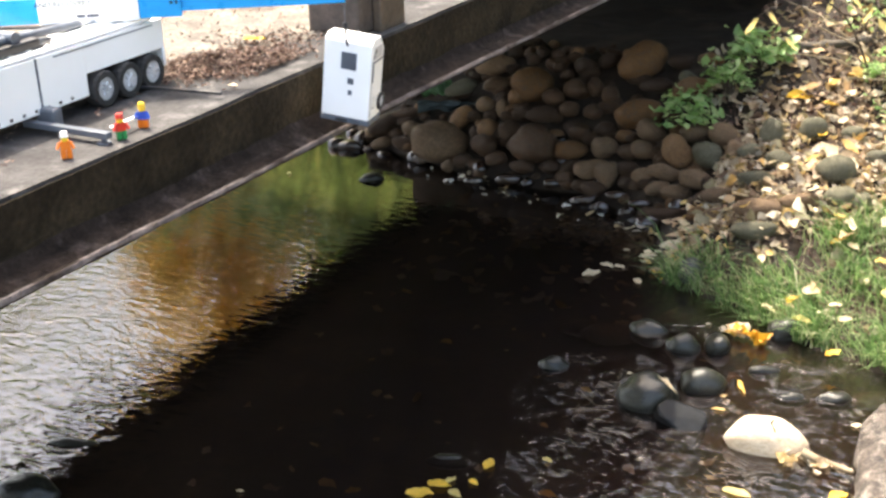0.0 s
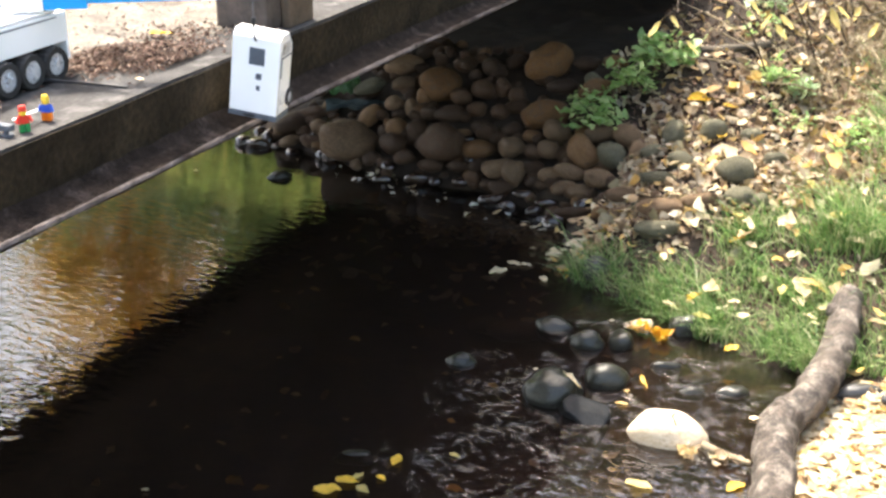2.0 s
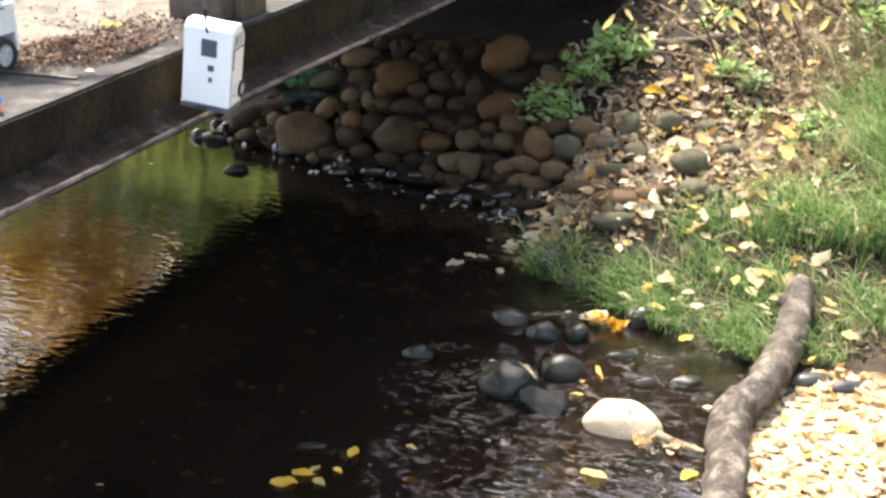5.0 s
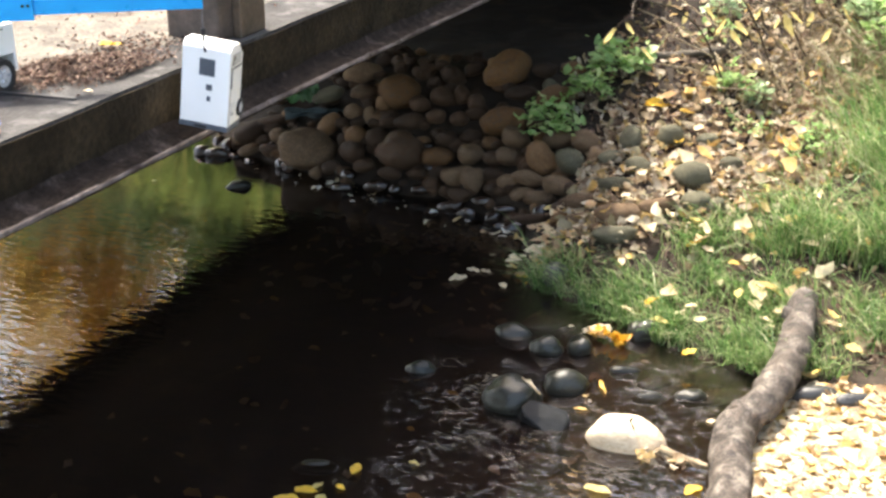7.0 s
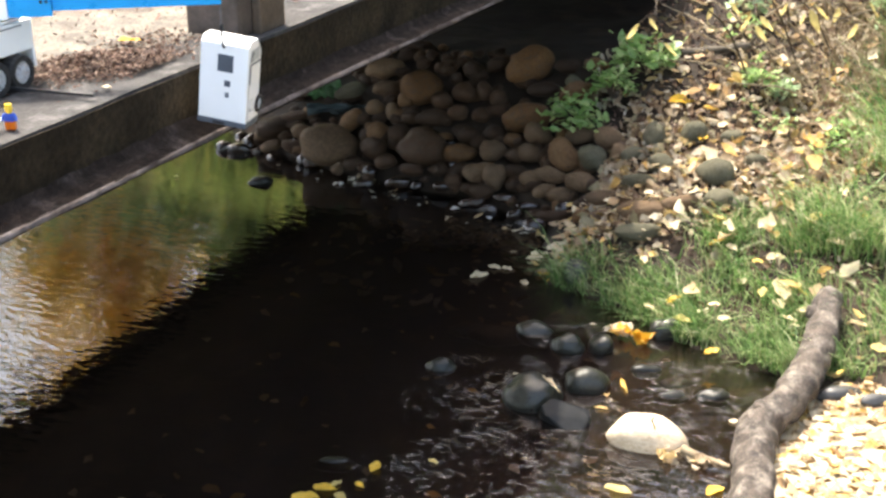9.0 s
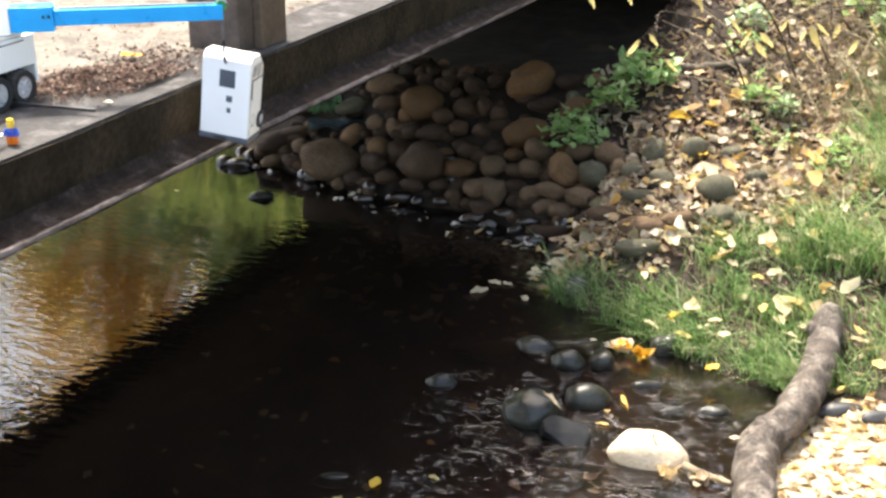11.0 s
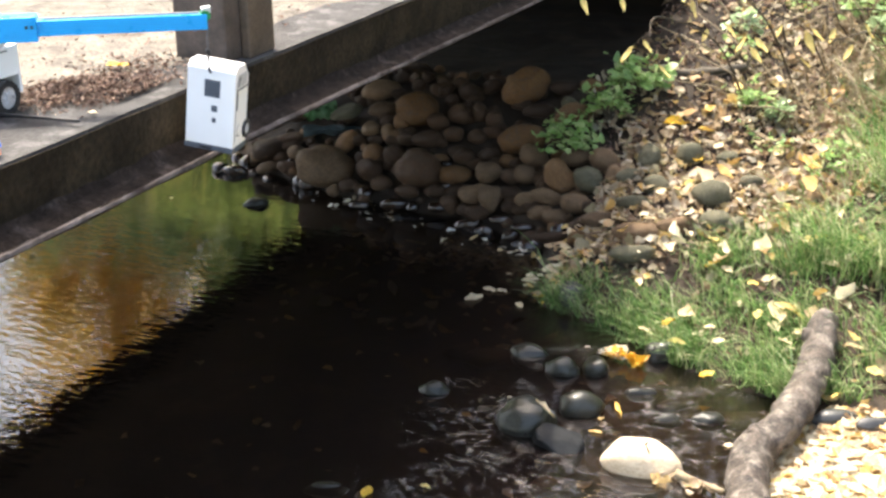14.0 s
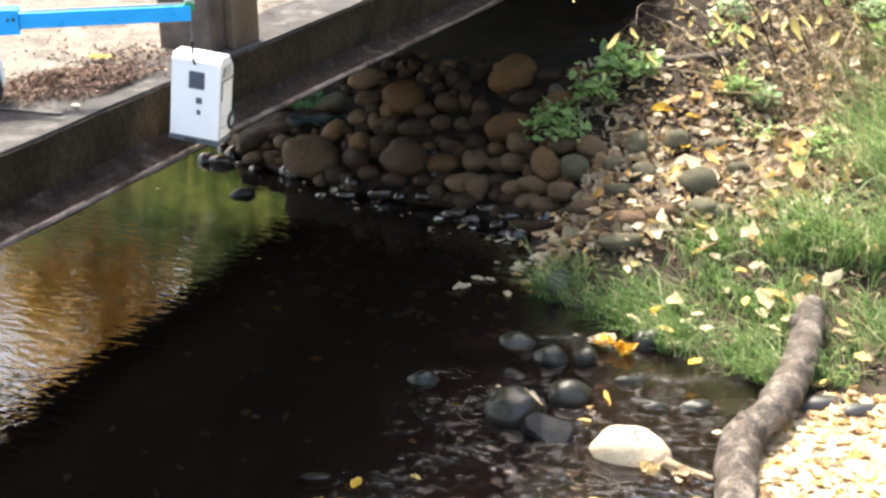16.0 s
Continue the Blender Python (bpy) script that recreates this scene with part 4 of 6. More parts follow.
part("hose", tube([along(0.0, -0.01) + Vector((0.06, -0.06, 0)), along(0.15, -0.022) + Vector((0.03, -0.03, 0)), along(0.3, -0.024)], [0.003] * 3, 10), BLACK, crane)
deck_rail = part("black_deck_box", box((-1.545, 1.12, 0.1195), (-1.440, 1.300, 0.136), 0.004), BLACK, crane, "black winch box")
part("winch_drum", rod((-1.54, 1.255, 0.143), (-1.445, 1.255, 0.143), 0.010, seg=20), GREY, deck_rail)
letters = bpy.data.curves.new("lettering", "FONT")
letters.body, letters.size, letters.extrude, letters.align_x = "AND RECOVERY", 0.0125, 0.0003, "RIGHT"
text_ob = new("lettering", letters)
bpy.context.view_layer.update()
text_me = bpy.data.meshes.new_from_object(text_ob.evaluated_get(bpy.context.evaluated_depsgraph_get()))
bpy.data.objects.remove(text_ob)
text_me.materials.append(BLACK)
label_ob = new("lettering", text_me)
label_ob.parent = boom
_d = (along(1) - along(0)).normalized()
_n = Vector((_d.y, -_d.x, 0))
label_ob.matrix_local = Matrix.Translation(along(0.305, 0.006) + _n * 0.0204) @ Matrix((_d, (0, 0, 1), _n)).transposed().to_4x4()
for k0, k1 in ((0.262, 0.285), (0.290, 0.322)):
    part("lettering_bar", bar(along(k0, -0.011) + _n * 0.0202, along(k1, -0.011) + _n * 0.0202, 0.0008, 0.005, 0.0), GREY, boom)

# ---- toy van on the hook ----
van = empty("toy_van", (-1.139, 1.705, 1.134), "white plastic brick toy camper van hanging nose-up from the crane hook", "toy van")
van.rotation_euler = (0, radians(7.0), radians(9.0))


def van_body():
    """Roof towards -y, nose up: the side's outline drawn in y and z, carried across x."""
    side = [(0.0, -0.074), (0.0, 0.064), (0.010, 0.074), (0.040, 0.074), (0.060, 0.050), (0.060, -0.074)]
    bm = bmesh.new()
    faces = []
    for x in (-0.045, 0.045):
        faces.append([bm.verts.new((x, y, z)) for y, z in side])
    bm.faces.new(faces[0][::-1])
    bm.faces.new(faces[1])
    for k in range(len(side)):
        j = (k + 1) % len(side)
        bm.faces.new((faces[0][k], faces[0][j], faces[1][j], faces[1][k]))
    bmesh.ops.recalc_face_normals(bm, faces=bm.faces)
    bmesh.ops.bevel(bm, geom=bm.edges[:], offset=0.0015, segments=2, affect="EDGES", profile=0.5)
    return bm


vb = part("body", van_body(), WHITE, van, "white plastic body")
for lo, hi in (((-0.012, 0.015), (0.017, 0.046)), ((0.002, -0.011), (0.013, 0.0)), ((0.004, -0.031), (0.011, -0.022))):
    part("roof_hatch", box((lo[0], -0.0008, lo[1]), (hi[0], 0.002, hi[1]), 0.0004), GREY, vb, "dark roof hatch")
for x in (-1, 1):
    part("side_groove", box((x * 0.0448 - 0.0006, 0.006, -0.070), (x * 0.0448 + 0.0006, 0.0072, 0.046)), GREY, vb)
    part("cab_panel", box((x * 0.0450 - 0.0008, 0.011, 0.036), (x * 0.0450 + 0.0008, 0.050, 0.058), 0.0006), RIM, vb, "pale grey cab panel")
    part("cab_strip", box((x * 0.0452 - 0.0009, 0.008, 0.030), (x * 0.0452 + 0.0009, 0.056, 0.033), 0.0004), GREY, vb)
    part("window_strip", box((x * 0.0452 - 0.0009, 0.008, -0.004), (x * 0.0452 + 0.0009, 0.012, 0.029), 0.0004), GREY, vb)
    part("door_frame", box((x * 0.0450 - 0.0005, 0.016, -0.056), (x * 0.0450 + 0.0005, 0.030, -0.034), 0.0004), RIM, vb)
    part("door_panel", box((x * 0.0452 - 0.0006, 0.018, -0.054), (x * 0.0452 + 0.0006, 0.028, -0.036), 0.0004), WHITE, vb)
    hub = wheel_at(van, x * 0.043, 0.0, 0.0, 0.0165, 0.012, x)
    hub.location = (x * 0.043, 0.056, -0.050)
part("rear_bumper", box((-0.046, -0.001, -0.0835), (0.046, 0.058, -0.0745), 0.001), GREY, van, "grey rear bumper")
part("number_slot", box((-0.016, -0.0018, -0.0815), (0.006, 0.0, -0.0770)), BLACK, van)
hook = empty("crane_hook", (-1.140, 1.705, DECK_Z), "grey cord and black hook hanging from the boom tip", "hook")
part("cord", tube([(0.0, 0.011, 0.152), (0.003, 0.003, 0.120), (0.007, -0.004, 0.098)], [0.0019] * 3, 8), CORD, hook)
part("hook_block", rod((0.007, -0.004, 0.088), (0.007, -0.004, 0.099), 0.0042, seg=12), BLACK, hook)
part("hook_bow", tube([(0.007, -0.004, 0.090), (0.009, -0.007, 0.080), (0.009, -0.007, 0.068), (0.009, -0.0035, 0.058)], [0.0022] * 4, 8), BLACK, hook)


# ---- toy figures ----
def toy_figure(x, y, turn, legs, torso, head, label):
    """A small plastic figure as one plain mesh."""
    bm = bmesh.new()
    slots = []

    def solid(make, mat):
        before = set(bm.faces)
        make()
        if mat not in slots:
            slots.append(mat)
        for f in bm.faces:
            if f not in before:
                f.material_index = slots.index(mat)

    solid(lambda: box((-0.0078, -0.004, 0), (-0.0004, 0.004, 0.013), 0.0008, bm=bm), legs)
    solid(lambda: box((0.0004, -0.004, 0), (0.0078, 0.004, 0.013), 0.0008, bm=bm), legs)
    solid(lambda: bmesh.ops.create_cone(bm, cap_ends=True, segments=4, radius1=0.0108, radius2=0.0082, depth=0.013,
                                        matrix=Matrix.Translation((0, 0, 0.0198)) @ Matrix.Diagonal((1, 0.55, 1, 1)) @ Matrix.Rotation(math.pi / 4, 4, "Z")), torso)
    for s in (-1, 1):
        solid(lambda: rod((s * 0.0075, 0, 0.0245), (s * 0.0115, -0.004, 0.0150), 0.0022, seg=10, bm=bm), torso)
    solid(lambda: rod((0, 0, 0.0265), (0, 0, 0.0345), 0.0050, seg=18, bm=bm), YELLOW)
    solid(lambda: rod((0, 0, 0.0325), (0, 0, 0.0400), 0.0062, 0.0048, seg=18, bm=bm), head)
    ob = thing("toy_figure", bm, slots[0], label, "toy figure", "toy figures by the crane")
    for m in slots[1:]:
        ob.data.materials.append(m)
    ob.matrix_world = pose(x, y, DECK_Z + 0.001, 0, 0, turn)
    return ob


toy_figure(-1.286, 1.166, 40, ORANGE, ORANGE, WHITE, "tiny orange plastic toy figure with a white helmet")
toy_figure(-1.272, 1.268, 60, GREEN, RED, RED, "tiny plastic toy figure with green legs and red top")
toy_figure(-1.280, 1.328, 20, ORANGE, NAVY, YELLOW, "tiny plastic toy figure in blue and orange")
thing("toy_plank", bar((-1.286, 1.262, DECK_Z + 0.019), (-1.292, 1.330, DECK_Z + 0.017), 0.006, 0.003), WHITE, "small white plastic plank carried by two toy figures", "toy plank")

# ---- litter, leaves and plants ----
def gz(x, y):
    """Ground height with its lumps, for arrays."""
    x, y = np.atleast_1d(x).astype(float), np.atleast_1d(y).astype(float)
    return height(x, y) + 0.022 * np.array([noise.fractal((a * 3.1, b * 3.1, 0.3), 0.9, 2.0, 5) for a, b in zip(x, y)])


def patch(x, y, scale, seed):
    return np.array([noise.noise((a * scale + seed, b * scale, seed * 0.7)) for a, b in zip(x, y)])


rng = np.random.default_rng(7)
# grit over the deck, with a ragged edge; drawn back by the truck to bare the shade-toned concrete
sx = np.linspace(BACK + 0.03, EDGE - 0.01, 90)
sy = np.concatenate([np.linspace(Y0, 0.5, 60, endpoint=False), np.linspace(0.5, 5.0, 190), np.linspace(5.0, Y1, 50)[1:]])
SX, SY = np.meshgrid(sx, sy)
edge_in = np.array([(0.11 if y < 2.0 else 0.045) + 0.09 * noise.noise((0.2, y * 2.2, 0)) + 0.05 * noise.noise((0.9, y * 7, 3)) + 0.06 * min(1, max(0, (1.75 - y) * 2.5)) for y in sy])
cover = (EDGE - edge_in)[:, None] - SX
fine_lump = np.array([noise.fractal((a * 14, b * 14, 0), 0.9, 2, 3) for a, b in zip(SX.ravel(), SY.ravel())]).reshape(SX.shape)
SZ = DECK_Z - 0.012 + np.clip(cover * 0.35, 0, 0.018) + 0.0035 * fine_lump
sv = np.stack([SX, SY, SZ], 2).reshape(-1, 3)
n1 = len(sx)
cloud("grit_cover", sv, [(j * n1 + i, j * n1 + i + 1, (j + 1) * n1 + i + 1, (j + 1) * n1 + i) for j in range(len(sy) - 1) for i in range(n1 - 1)],
      SAND, "pale sunlit grit lying over the bridge deck", "grit")
# brown litter heaped behind the truck
n = 6500
px, py = rng.normal(0, 1, n), rng.normal(0, 1, n)
cx, cy = -1.377 + 0.047 * px + 0.029 * py, 1.680 + 0.052 * px - 0.034 * py
cx = -1.285 - np.abs(cx + 1.285)
cz = DECK_Z + 0.004 + np.abs(rng.normal(0, 0.007, n)) * np.exp(-(px ** 2 + py ** 2) / 4) + 0.016 * np.clip(0.5 + 1.2 * patch(cx, cy, 22, 4), 0, 1.4) * np.exp(-(px ** 2 + py ** 2) / 2)
v, fc = leaf_arrays(rng, np.stack([cx, cy, cz], 1), rng.uniform(0.003, 0.010, n), 0.6, 1.0, narrow=0.55)
ex, ey = rng.normal(-1.40, 0.05, 700), rng.normal(1.86, 0.06, 700)
ev, ef = leaf_arrays(rng, np.stack([ex, ey, DECK_Z + 0.006 + np.abs(rng.normal(0, 0.004, 700))], 1), rng.uniform(0.004, 0.013, 700), 0.6, 1.0, narrow=0.6)
fc = fc + [tuple(q + len(v) for q in t) for t in ef]
v = np.concatenate([v, ev])
tw, ft = leaf_arrays(rng, np.stack([cx, cy, cz + 0.002], 1)[:2600], rng.uniform(0.006, 0.017, 2600), 0.35, 0.6, narrow=0.3)
fc = fc + [tuple(q + len(v) for q in t) for t in ft]
v = np.concatenate([v, tw])
cloud("leaf_litter", v, fc, BROWN_LITTER, "heap of small dry brown leaf litter on the bridge deck", "leaf litter")
n = 14000
cx, cy = rng.uniform(-2.9, -1.33, n), rng.uniform(1.0, 4.5, n)
keep = (patch(cx, cy, 2.2, 3) + rng.uniform(-0.5, 0.5, n)) > 0.12
cx, cy = cx[keep], cy[keep]
v, fc = leaf_arrays(rng, np.stack([cx, cy, np.full(len(cx), DECK_Z + 0.008)], 1), rng.uniform(0.003, 0.012, len(cx)) * np.where(rng.uniform(0, 1, len(cx)) < 0.06, 2.0, 1.0), 0.4, narrow=0.6)
cloud("scattered_litter", v, fc, BROWN_LITTER, "scattered small dry leaves on the bridge deck", "leaf litter")

def grass_line(x):
    """Where the grass along the water gives way to leaf litter."""
    return np.where(x < -0.78, 3.56, 3.56 + 0.85 * (x + 0.78))


# leaves over the bank
n = 60000
cx, cy = rng.uniform(-1.5, 1.6, n), rng.uniform(2.9, 6.8, n)
g = height(cx, cy)
lean_left = np.clip((cx + 1.24) / 0.22, 0, 1)
# thinned at the back and back left: bare dark soil stands in for shade
keep = (g > 0.03) & (rng.uniform(0, 1, n) < lean_left * (0.80 + 0.7 * patch(cx, cy, 1.3, 5)) * (1 - 0.78 * np.clip((cy - 4.6) / 0.5, 0, 1))) & ~((cx < -1.04) & (cy < 4.36))
keep &= rng.uniform(0, 1, n) > 0.65 * np.clip((cy - 4.42) / 0.2, 0, 1) * np.clip((-0.74 - cx) / 0.12, 0, 1)
low = (cy < grass_line(cx) - 0.02) & (rng.uniform(0, 1, n) < 0.9)
cx, cy = cx[keep & ~low], cy[keep & ~low]
cz = gz(cx, cy) + rng.uniform(0.004, 0.03, len(cx))
v, fc = leaf_arrays(rng, np.stack([cx, cy, cz], 1), rng.uniform(0.018, 0.066, len(cx)), 0.6, 1.5, narrow=0.85)

cloud("bank_leaves", v, fc, LITTER, "carpet of fallen tan and brown leaves on the bank", "fallen leaves")
n = 26000
cx, cy = rng.uniform(-1.25, 1.6, n), rng.uniform(3.1, 6.8, n)
keep = (height(cx, cy) > 0.03) & (rng.uniform(0, 1, n) < np.clip((cx + 1.3) / 0.4, 0, 1))
cx, cy = cx[keep], cy[keep]
v, fc = leaf_arrays(rng, np.stack([cx, cy, gz(cx, cy) + rng.uniform(0.001, 0.012, len(cx))], 1), rng.uniform(0.010, 0.030, len(cx)), 0.7, 1.5, narrow=0.5)
cloud("leaf_crumbs", v, fc, BROWN_LITTER, "brown crumbled leaf litter covering the soil", "leaf litter")
n = 150
cx, cy = rng.uniform(-2.0, -0.95, n), rng.uniform(3.2, 3.95, n)
v, fc = leaf_arrays(rng, np.stack([cx, cy, rng.uniform(-0.06, -0.02, n)], 1), rng.uniform(0.03, 0.07, n), 0.15)
n2 = 260
sx2 = np.concatenate([rng.uniform(-2.1, -0.4, 60), rng.normal(-1.38, 0.16, 200)])
sy2 = np.concatenate([rng.uniform(1.9, 3.3, 60), rng.normal(3.80, 0.05, 200)])
v2, f2 = leaf_arrays(rng, np.stack([sx2, sy2, np.minimum(height(sx2, sy2) + 0.02, -0.015)], 1), rng.uniform(0.02, 0.055, n2), 0.2)
fc = fc + [tuple(q + len(v) for q in t) for t in f2]
v = np.concatenate([v, v2])
cloud("sunken_leaves", v, fc, LITTER, "sunken brown leaves under the dark water", "fallen leaves")
n = 260
cx, cy = rng.uniform(-0.95, 0.6, n), rng.uniform(3.3, 6.2, n)
land = height(cx, cy) > 0.04
cx, cy = cx[land], cy[land]
n = len(cx)
cz = gz(cx, cy) + np.where((cy < 3.9) | (cx > -0.3), rng.uniform(0.04, 0.085, n), rng.uniform(0.02, 0.05, n))
v, fc = leaf_arrays(rng, np.stack([cx, cy, cz], 1), rng.uniform(0.035, 0.080, n), 0.5, 1.7)
cloud("large_leaves", v, fc, DRIFT_LEAF, "larger pale curled leaves over the bank litter", "fallen leaves")
n = 26000
cx, cy = rng.uniform(-0.19, 1.9, n), rng.uniform(0.6, 3.15, n)
edge = 2.98 + 0.10 * patch(cx, cy, 5, 19) + rng.normal(0, 0.03, n)
reach = np.hypot((cx - 0.15) / 0.75, (cy - 2.35) / 0.95) + 0.7 * patch(cx, cy, 1.7, 9) + 0.25 * patch(cx, cy, 6, 10)
keep = (rng.uniform(0, 1, n) < np.clip((1.15 - reach) / 0.5, 0, 1)) & (cy < edge)
cx, cy = cx[keep], cy[keep]
n = len(cx)
cz = gz(cx, cy) + rng.uniform(0.004, 0.022, n)
v, fc = leaf_arrays(rng, np.stack([cx, cy, cz], 1), rng.uniform(0.026, 0.066, n), 0.30, 1.2)
under = rng.integers(0, n, 12000)
uv, uf = leaf_arrays(rng, np.stack([cx[under] + rng.normal(0, 0.02, 12000), cy[under] + rng.normal(0, 0.02, 12000), gz(cx[under], cy[under]) + 0.003], 1), rng.uniform(0.03, 0.06, 12000), 0.06, 0.2)
fc = fc + [tuple(q + len(v) for q in t) for t in uf]
v = np.concatenate([v, uv])
cloud("leaf_drift", v, fc, SUN_LEAF, "sunlit drift of pale yellow fallen leaves beside the log", "fallen leaves")

n = 5000
cx, cy = rng.uniform(-0.05, 6.0, n), rng.uniform(-6.0, 6.0, n)
keep = (height(cx, cy) > 0.02) & (rng.uniform(0, 1, n) < 0.5 + 0.9 * patch(cx, cy, 0.9, 23))
cx, cy = cx[keep], cy[keep]
v, fc = leaf_arrays(rng, np.stack([cx, cy, gz(cx, cy) + 0.008], 1), rng.uniform(0.02, 0.07, len(cx)), 0.3, 1.2)
cloud("strewn_leaves", v, fc, LITTER, "fallen leaves strewn thinly over the near bank", "fallen leaves")

# grass
def blades(name, n, area, dense, tall, label, seed, mat=GRASS, width=0.0021, lean=(0.25, 1.3)):
    r = np.random.default_rng(seed)
    x, y = r.uniform(area[0], area[1], n), r.uniform(area[2], area[3], n)
    keep = r.uniform(0, 1, n) < dense(x, y)
    x, y = x[keep], y[keep]
    n = len(x)
    z = gz(x, y) - 0.005
    h = r.uniform(tall[0], tall[1], n)
    a = r.uniform(0, 2 * np.pi, n)
    bend = r.uniform(lean[0], lean[1], n) * h
    fa = r.normal(-1.9, 1.1, n)
    w = width * r.uniform(0.6, 1.4, n)
    v = np.zeros((n, 7, 3))
    for k, s in enumerate((0.0, 0.4, 0.75)):
        ox, oy, oz = np.cos(fa) * bend * s ** 2, np.sin(fa) * bend * s ** 2, h * (s - 0.25 * s ** 3)
        for q, sign in ((0, -1), (1, 1)):
            ww = w * (1 - 0.45 * s) * sign
            v[:, 2 * k + q] = np.stack([x + ox + np.cos(a) * ww, y + oy + np.sin(a) * ww, z + oz], 1)
    v[:, 6] = np.stack([x + np.cos(fa) * bend, y + np.sin(fa) * bend, z + h * 0.75], 1)
    f = [tuple(7 * i + q for q in t) for i in range(n) for t in ((0, 1, 3, 2), (2, 3, 5, 4), (4, 5, 6))]
    return cloud(name, v.reshape(-1, 3), f, mat, label, "grass")


blades("bank_grass", 16000, (0.1, 5.0, -4.0, 8.0), lambda x, y: np.clip(0.2 + 1.3 * patch(x, y, 0.8, 14), 0, 1) * (x > 0.3 + 0.8 * (y < 3.0)), (0.05, 0.16),
       "sparse green grass on the open bank", 25, GRASS, 0.003)


def lawn(x, y):
    g = height(x, y)
    band = np.clip((0.28 + 0.10 * patch(x, y, 3, 2) - g) / 0.06, 0, 1) * np.clip((x + 1.16) / 0.1, 0, 1) * np.clip((grass_line(x) + 0.08 * patch(x, y, 6, 3) - y) / 0.06, 0, 1)
    right = np.clip((x + 0.40 + 0.3 * patch(x, y, 2, 8)) / 0.25, 0, 1) * np.clip((5.6 - y) / 0.8, 0, 1) * np.clip(0.55 + 1.2 * patch(x, y, 1.7, 12), 0.1, 1)
    tufts = 0.15 + 2.0 * (patch(x, y, 6, 4) + 0.25)
    return np.maximum(band, right * 0.8) * np.clip(tufts, 0.05, 1) * (g > 0.005) * (y > 3.08)


blades("grass", 80000, (-1.16, 1.3, 3.08, 5.6), lawn, (0.035, 0.16), "lush green grass on the creek bank among fallen leaves", 21)
blades("dry_grass", 15000, (-0.9, 1.6, 4.6, 7.0), lambda x, y: np.clip((x + 0.75) * 0.8 + 0.25 * patch(x, y, 2, 6), 0, 1), (0.06, 0.34),
       "tangle of dry tan grass stalks at the back of the bank", 22, DRY_STALK, 0.0022)


blades("tall_grass", 22000, (-0.34, 1.0, 3.6, 5.2), lambda x, y: np.clip((x + 0.26 - 0.10 * (y - 4) + 0.22 * patch(x, y, 3, 51)) / 0.2, 0, 1) * np.clip(0.10 + 1.6 * patch(x, y, 4, 52), 0, 1), (0.10, 0.30),
       "tall green grass tufts on the upper bank", 28, GRASS, 0.0024)
blades("shore_grass", 7000, (-1.16, 0.2, 3.06, 3.75), lambda x, y: np.clip((0.07 - height(x, y)) / 0.04, 0, 1) * (height(x, y) > 0.004) * np.clip(2.4 * patch(x, y, 9, 15), 0, 1) * (x < -0.1),
       (0.05, 0.17), "long green grass hanging over the water's edge", 26)
blades("grass_wisps", 3400, (-1.18, -0.15, 3.10, 3.62), lambda x, y: np.clip((0.075 - height(x, y)) / 0.03, 0, 1) * (height(x, y) > 0.0) * np.clip(0.35 + 2.0 * patch(x, y, 7, 33), 0, 1),
       (0.03, 0.10), "long thin grass wisps trailing onto the water", 27, GRASS, 0.0017, (1.2, 2.6))


# single leaves that stand out
OUTLINE = [(0.0, -0.52), (0.10, -0.46), (0.24, -0.33), (0.30, -0.15), (0.31, 0.02), (0.26, 0.18), (0.17, 0.33), (0.08, 0.44), (0.0, 0.54)]


def fallen_leaf(x, y, size, spin, mat, label, z=None, tilt=12, curl=0.45, name="fallen_leaf", narrow=0.9):
    bm = bmesh.new()
    half = len(OUTLINE)
    ridge = [bm.verts.new((0, b, -0.05 + 0.10 * curl * b * b)) for a, b in OUTLINE]
    for sign in (-1, 1):
        rim = [ridge[0]] + [bm.verts.new((sign * a * narrow * (1 + 0.30 * noise.noise(Vector((b * 3, x * 31 + sign, y * 27)))), b,
                                          curl * (a * a * 2.0 + 0.3 * b * b) + 0.16 * noise.noise(Vector((a * 4 + x * 9, b * 4 + y * 9, sign)))))
                            for a, b in OUTLINE[1:-1]] + [ridge[-1]]
        for k in range(half - 1):
            vs = [ridge[k], rim[k], rim[k + 1], ridge[k + 1]]
            vs = [v for q, v in enumerate(vs) if v not in vs[:q]]
            bm.faces.new(vs if sign > 0 else vs[::-1])
    bmesh.ops.scale(bm, vec=(size, size, size), verts=bm.verts)
    ob = thing(name, bm, mat, label, "leaf", "single fallen leaves", smooth=True)
    gzv = max(float(gz(x, y)[0]) + 0.05, 0.004) if z is None else z
    r = random.Random(int(x * 1000) + int(y * 77))
    ob.matrix_world = pose(x, y, gzv, r.uniform(-tilt, tilt), r.uniform(-tilt, tilt), spin)
    return ob



def leaf_clump(x, y, z, spread, n, sizes, mat, label, seed):
    """Torn, matted leaf pieces caught in one place."""
    r = np.random.default_rng(seed)
    c = np.stack([x + r.normal(0, spread, n) * 1.5, y + r.normal(0, spread * 0.7, n), z + r.uniform(0, 0.02, n)], 1)
    v, fc = leaf_arrays(r, c, r.uniform(sizes[0], sizes[1], n), 0.45, 1.8)
    cloud("leaf_clump", v, fc, mat, label, "leaf clump", "")


leaf_clump(-0.735, 3.17, 0.012, 0.020, 16, (0.025, 0.06), DRIFT_LEAF, "torn pale-orange leaf pieces caught between wet stones", 71)
leaf_clump(-0.675, 3.155, 0.014, 0.020, 16, (0.025, 0.06), AMBER_LEAF, "torn orange-yellow leaf caught between wet stones", 72)
leaf_clump(-0.395, 2.555, 0.004, 0.026, 26, (0.015, 0.042), LITTER, "tan leaf scraps trailing from the pale stone", 73)
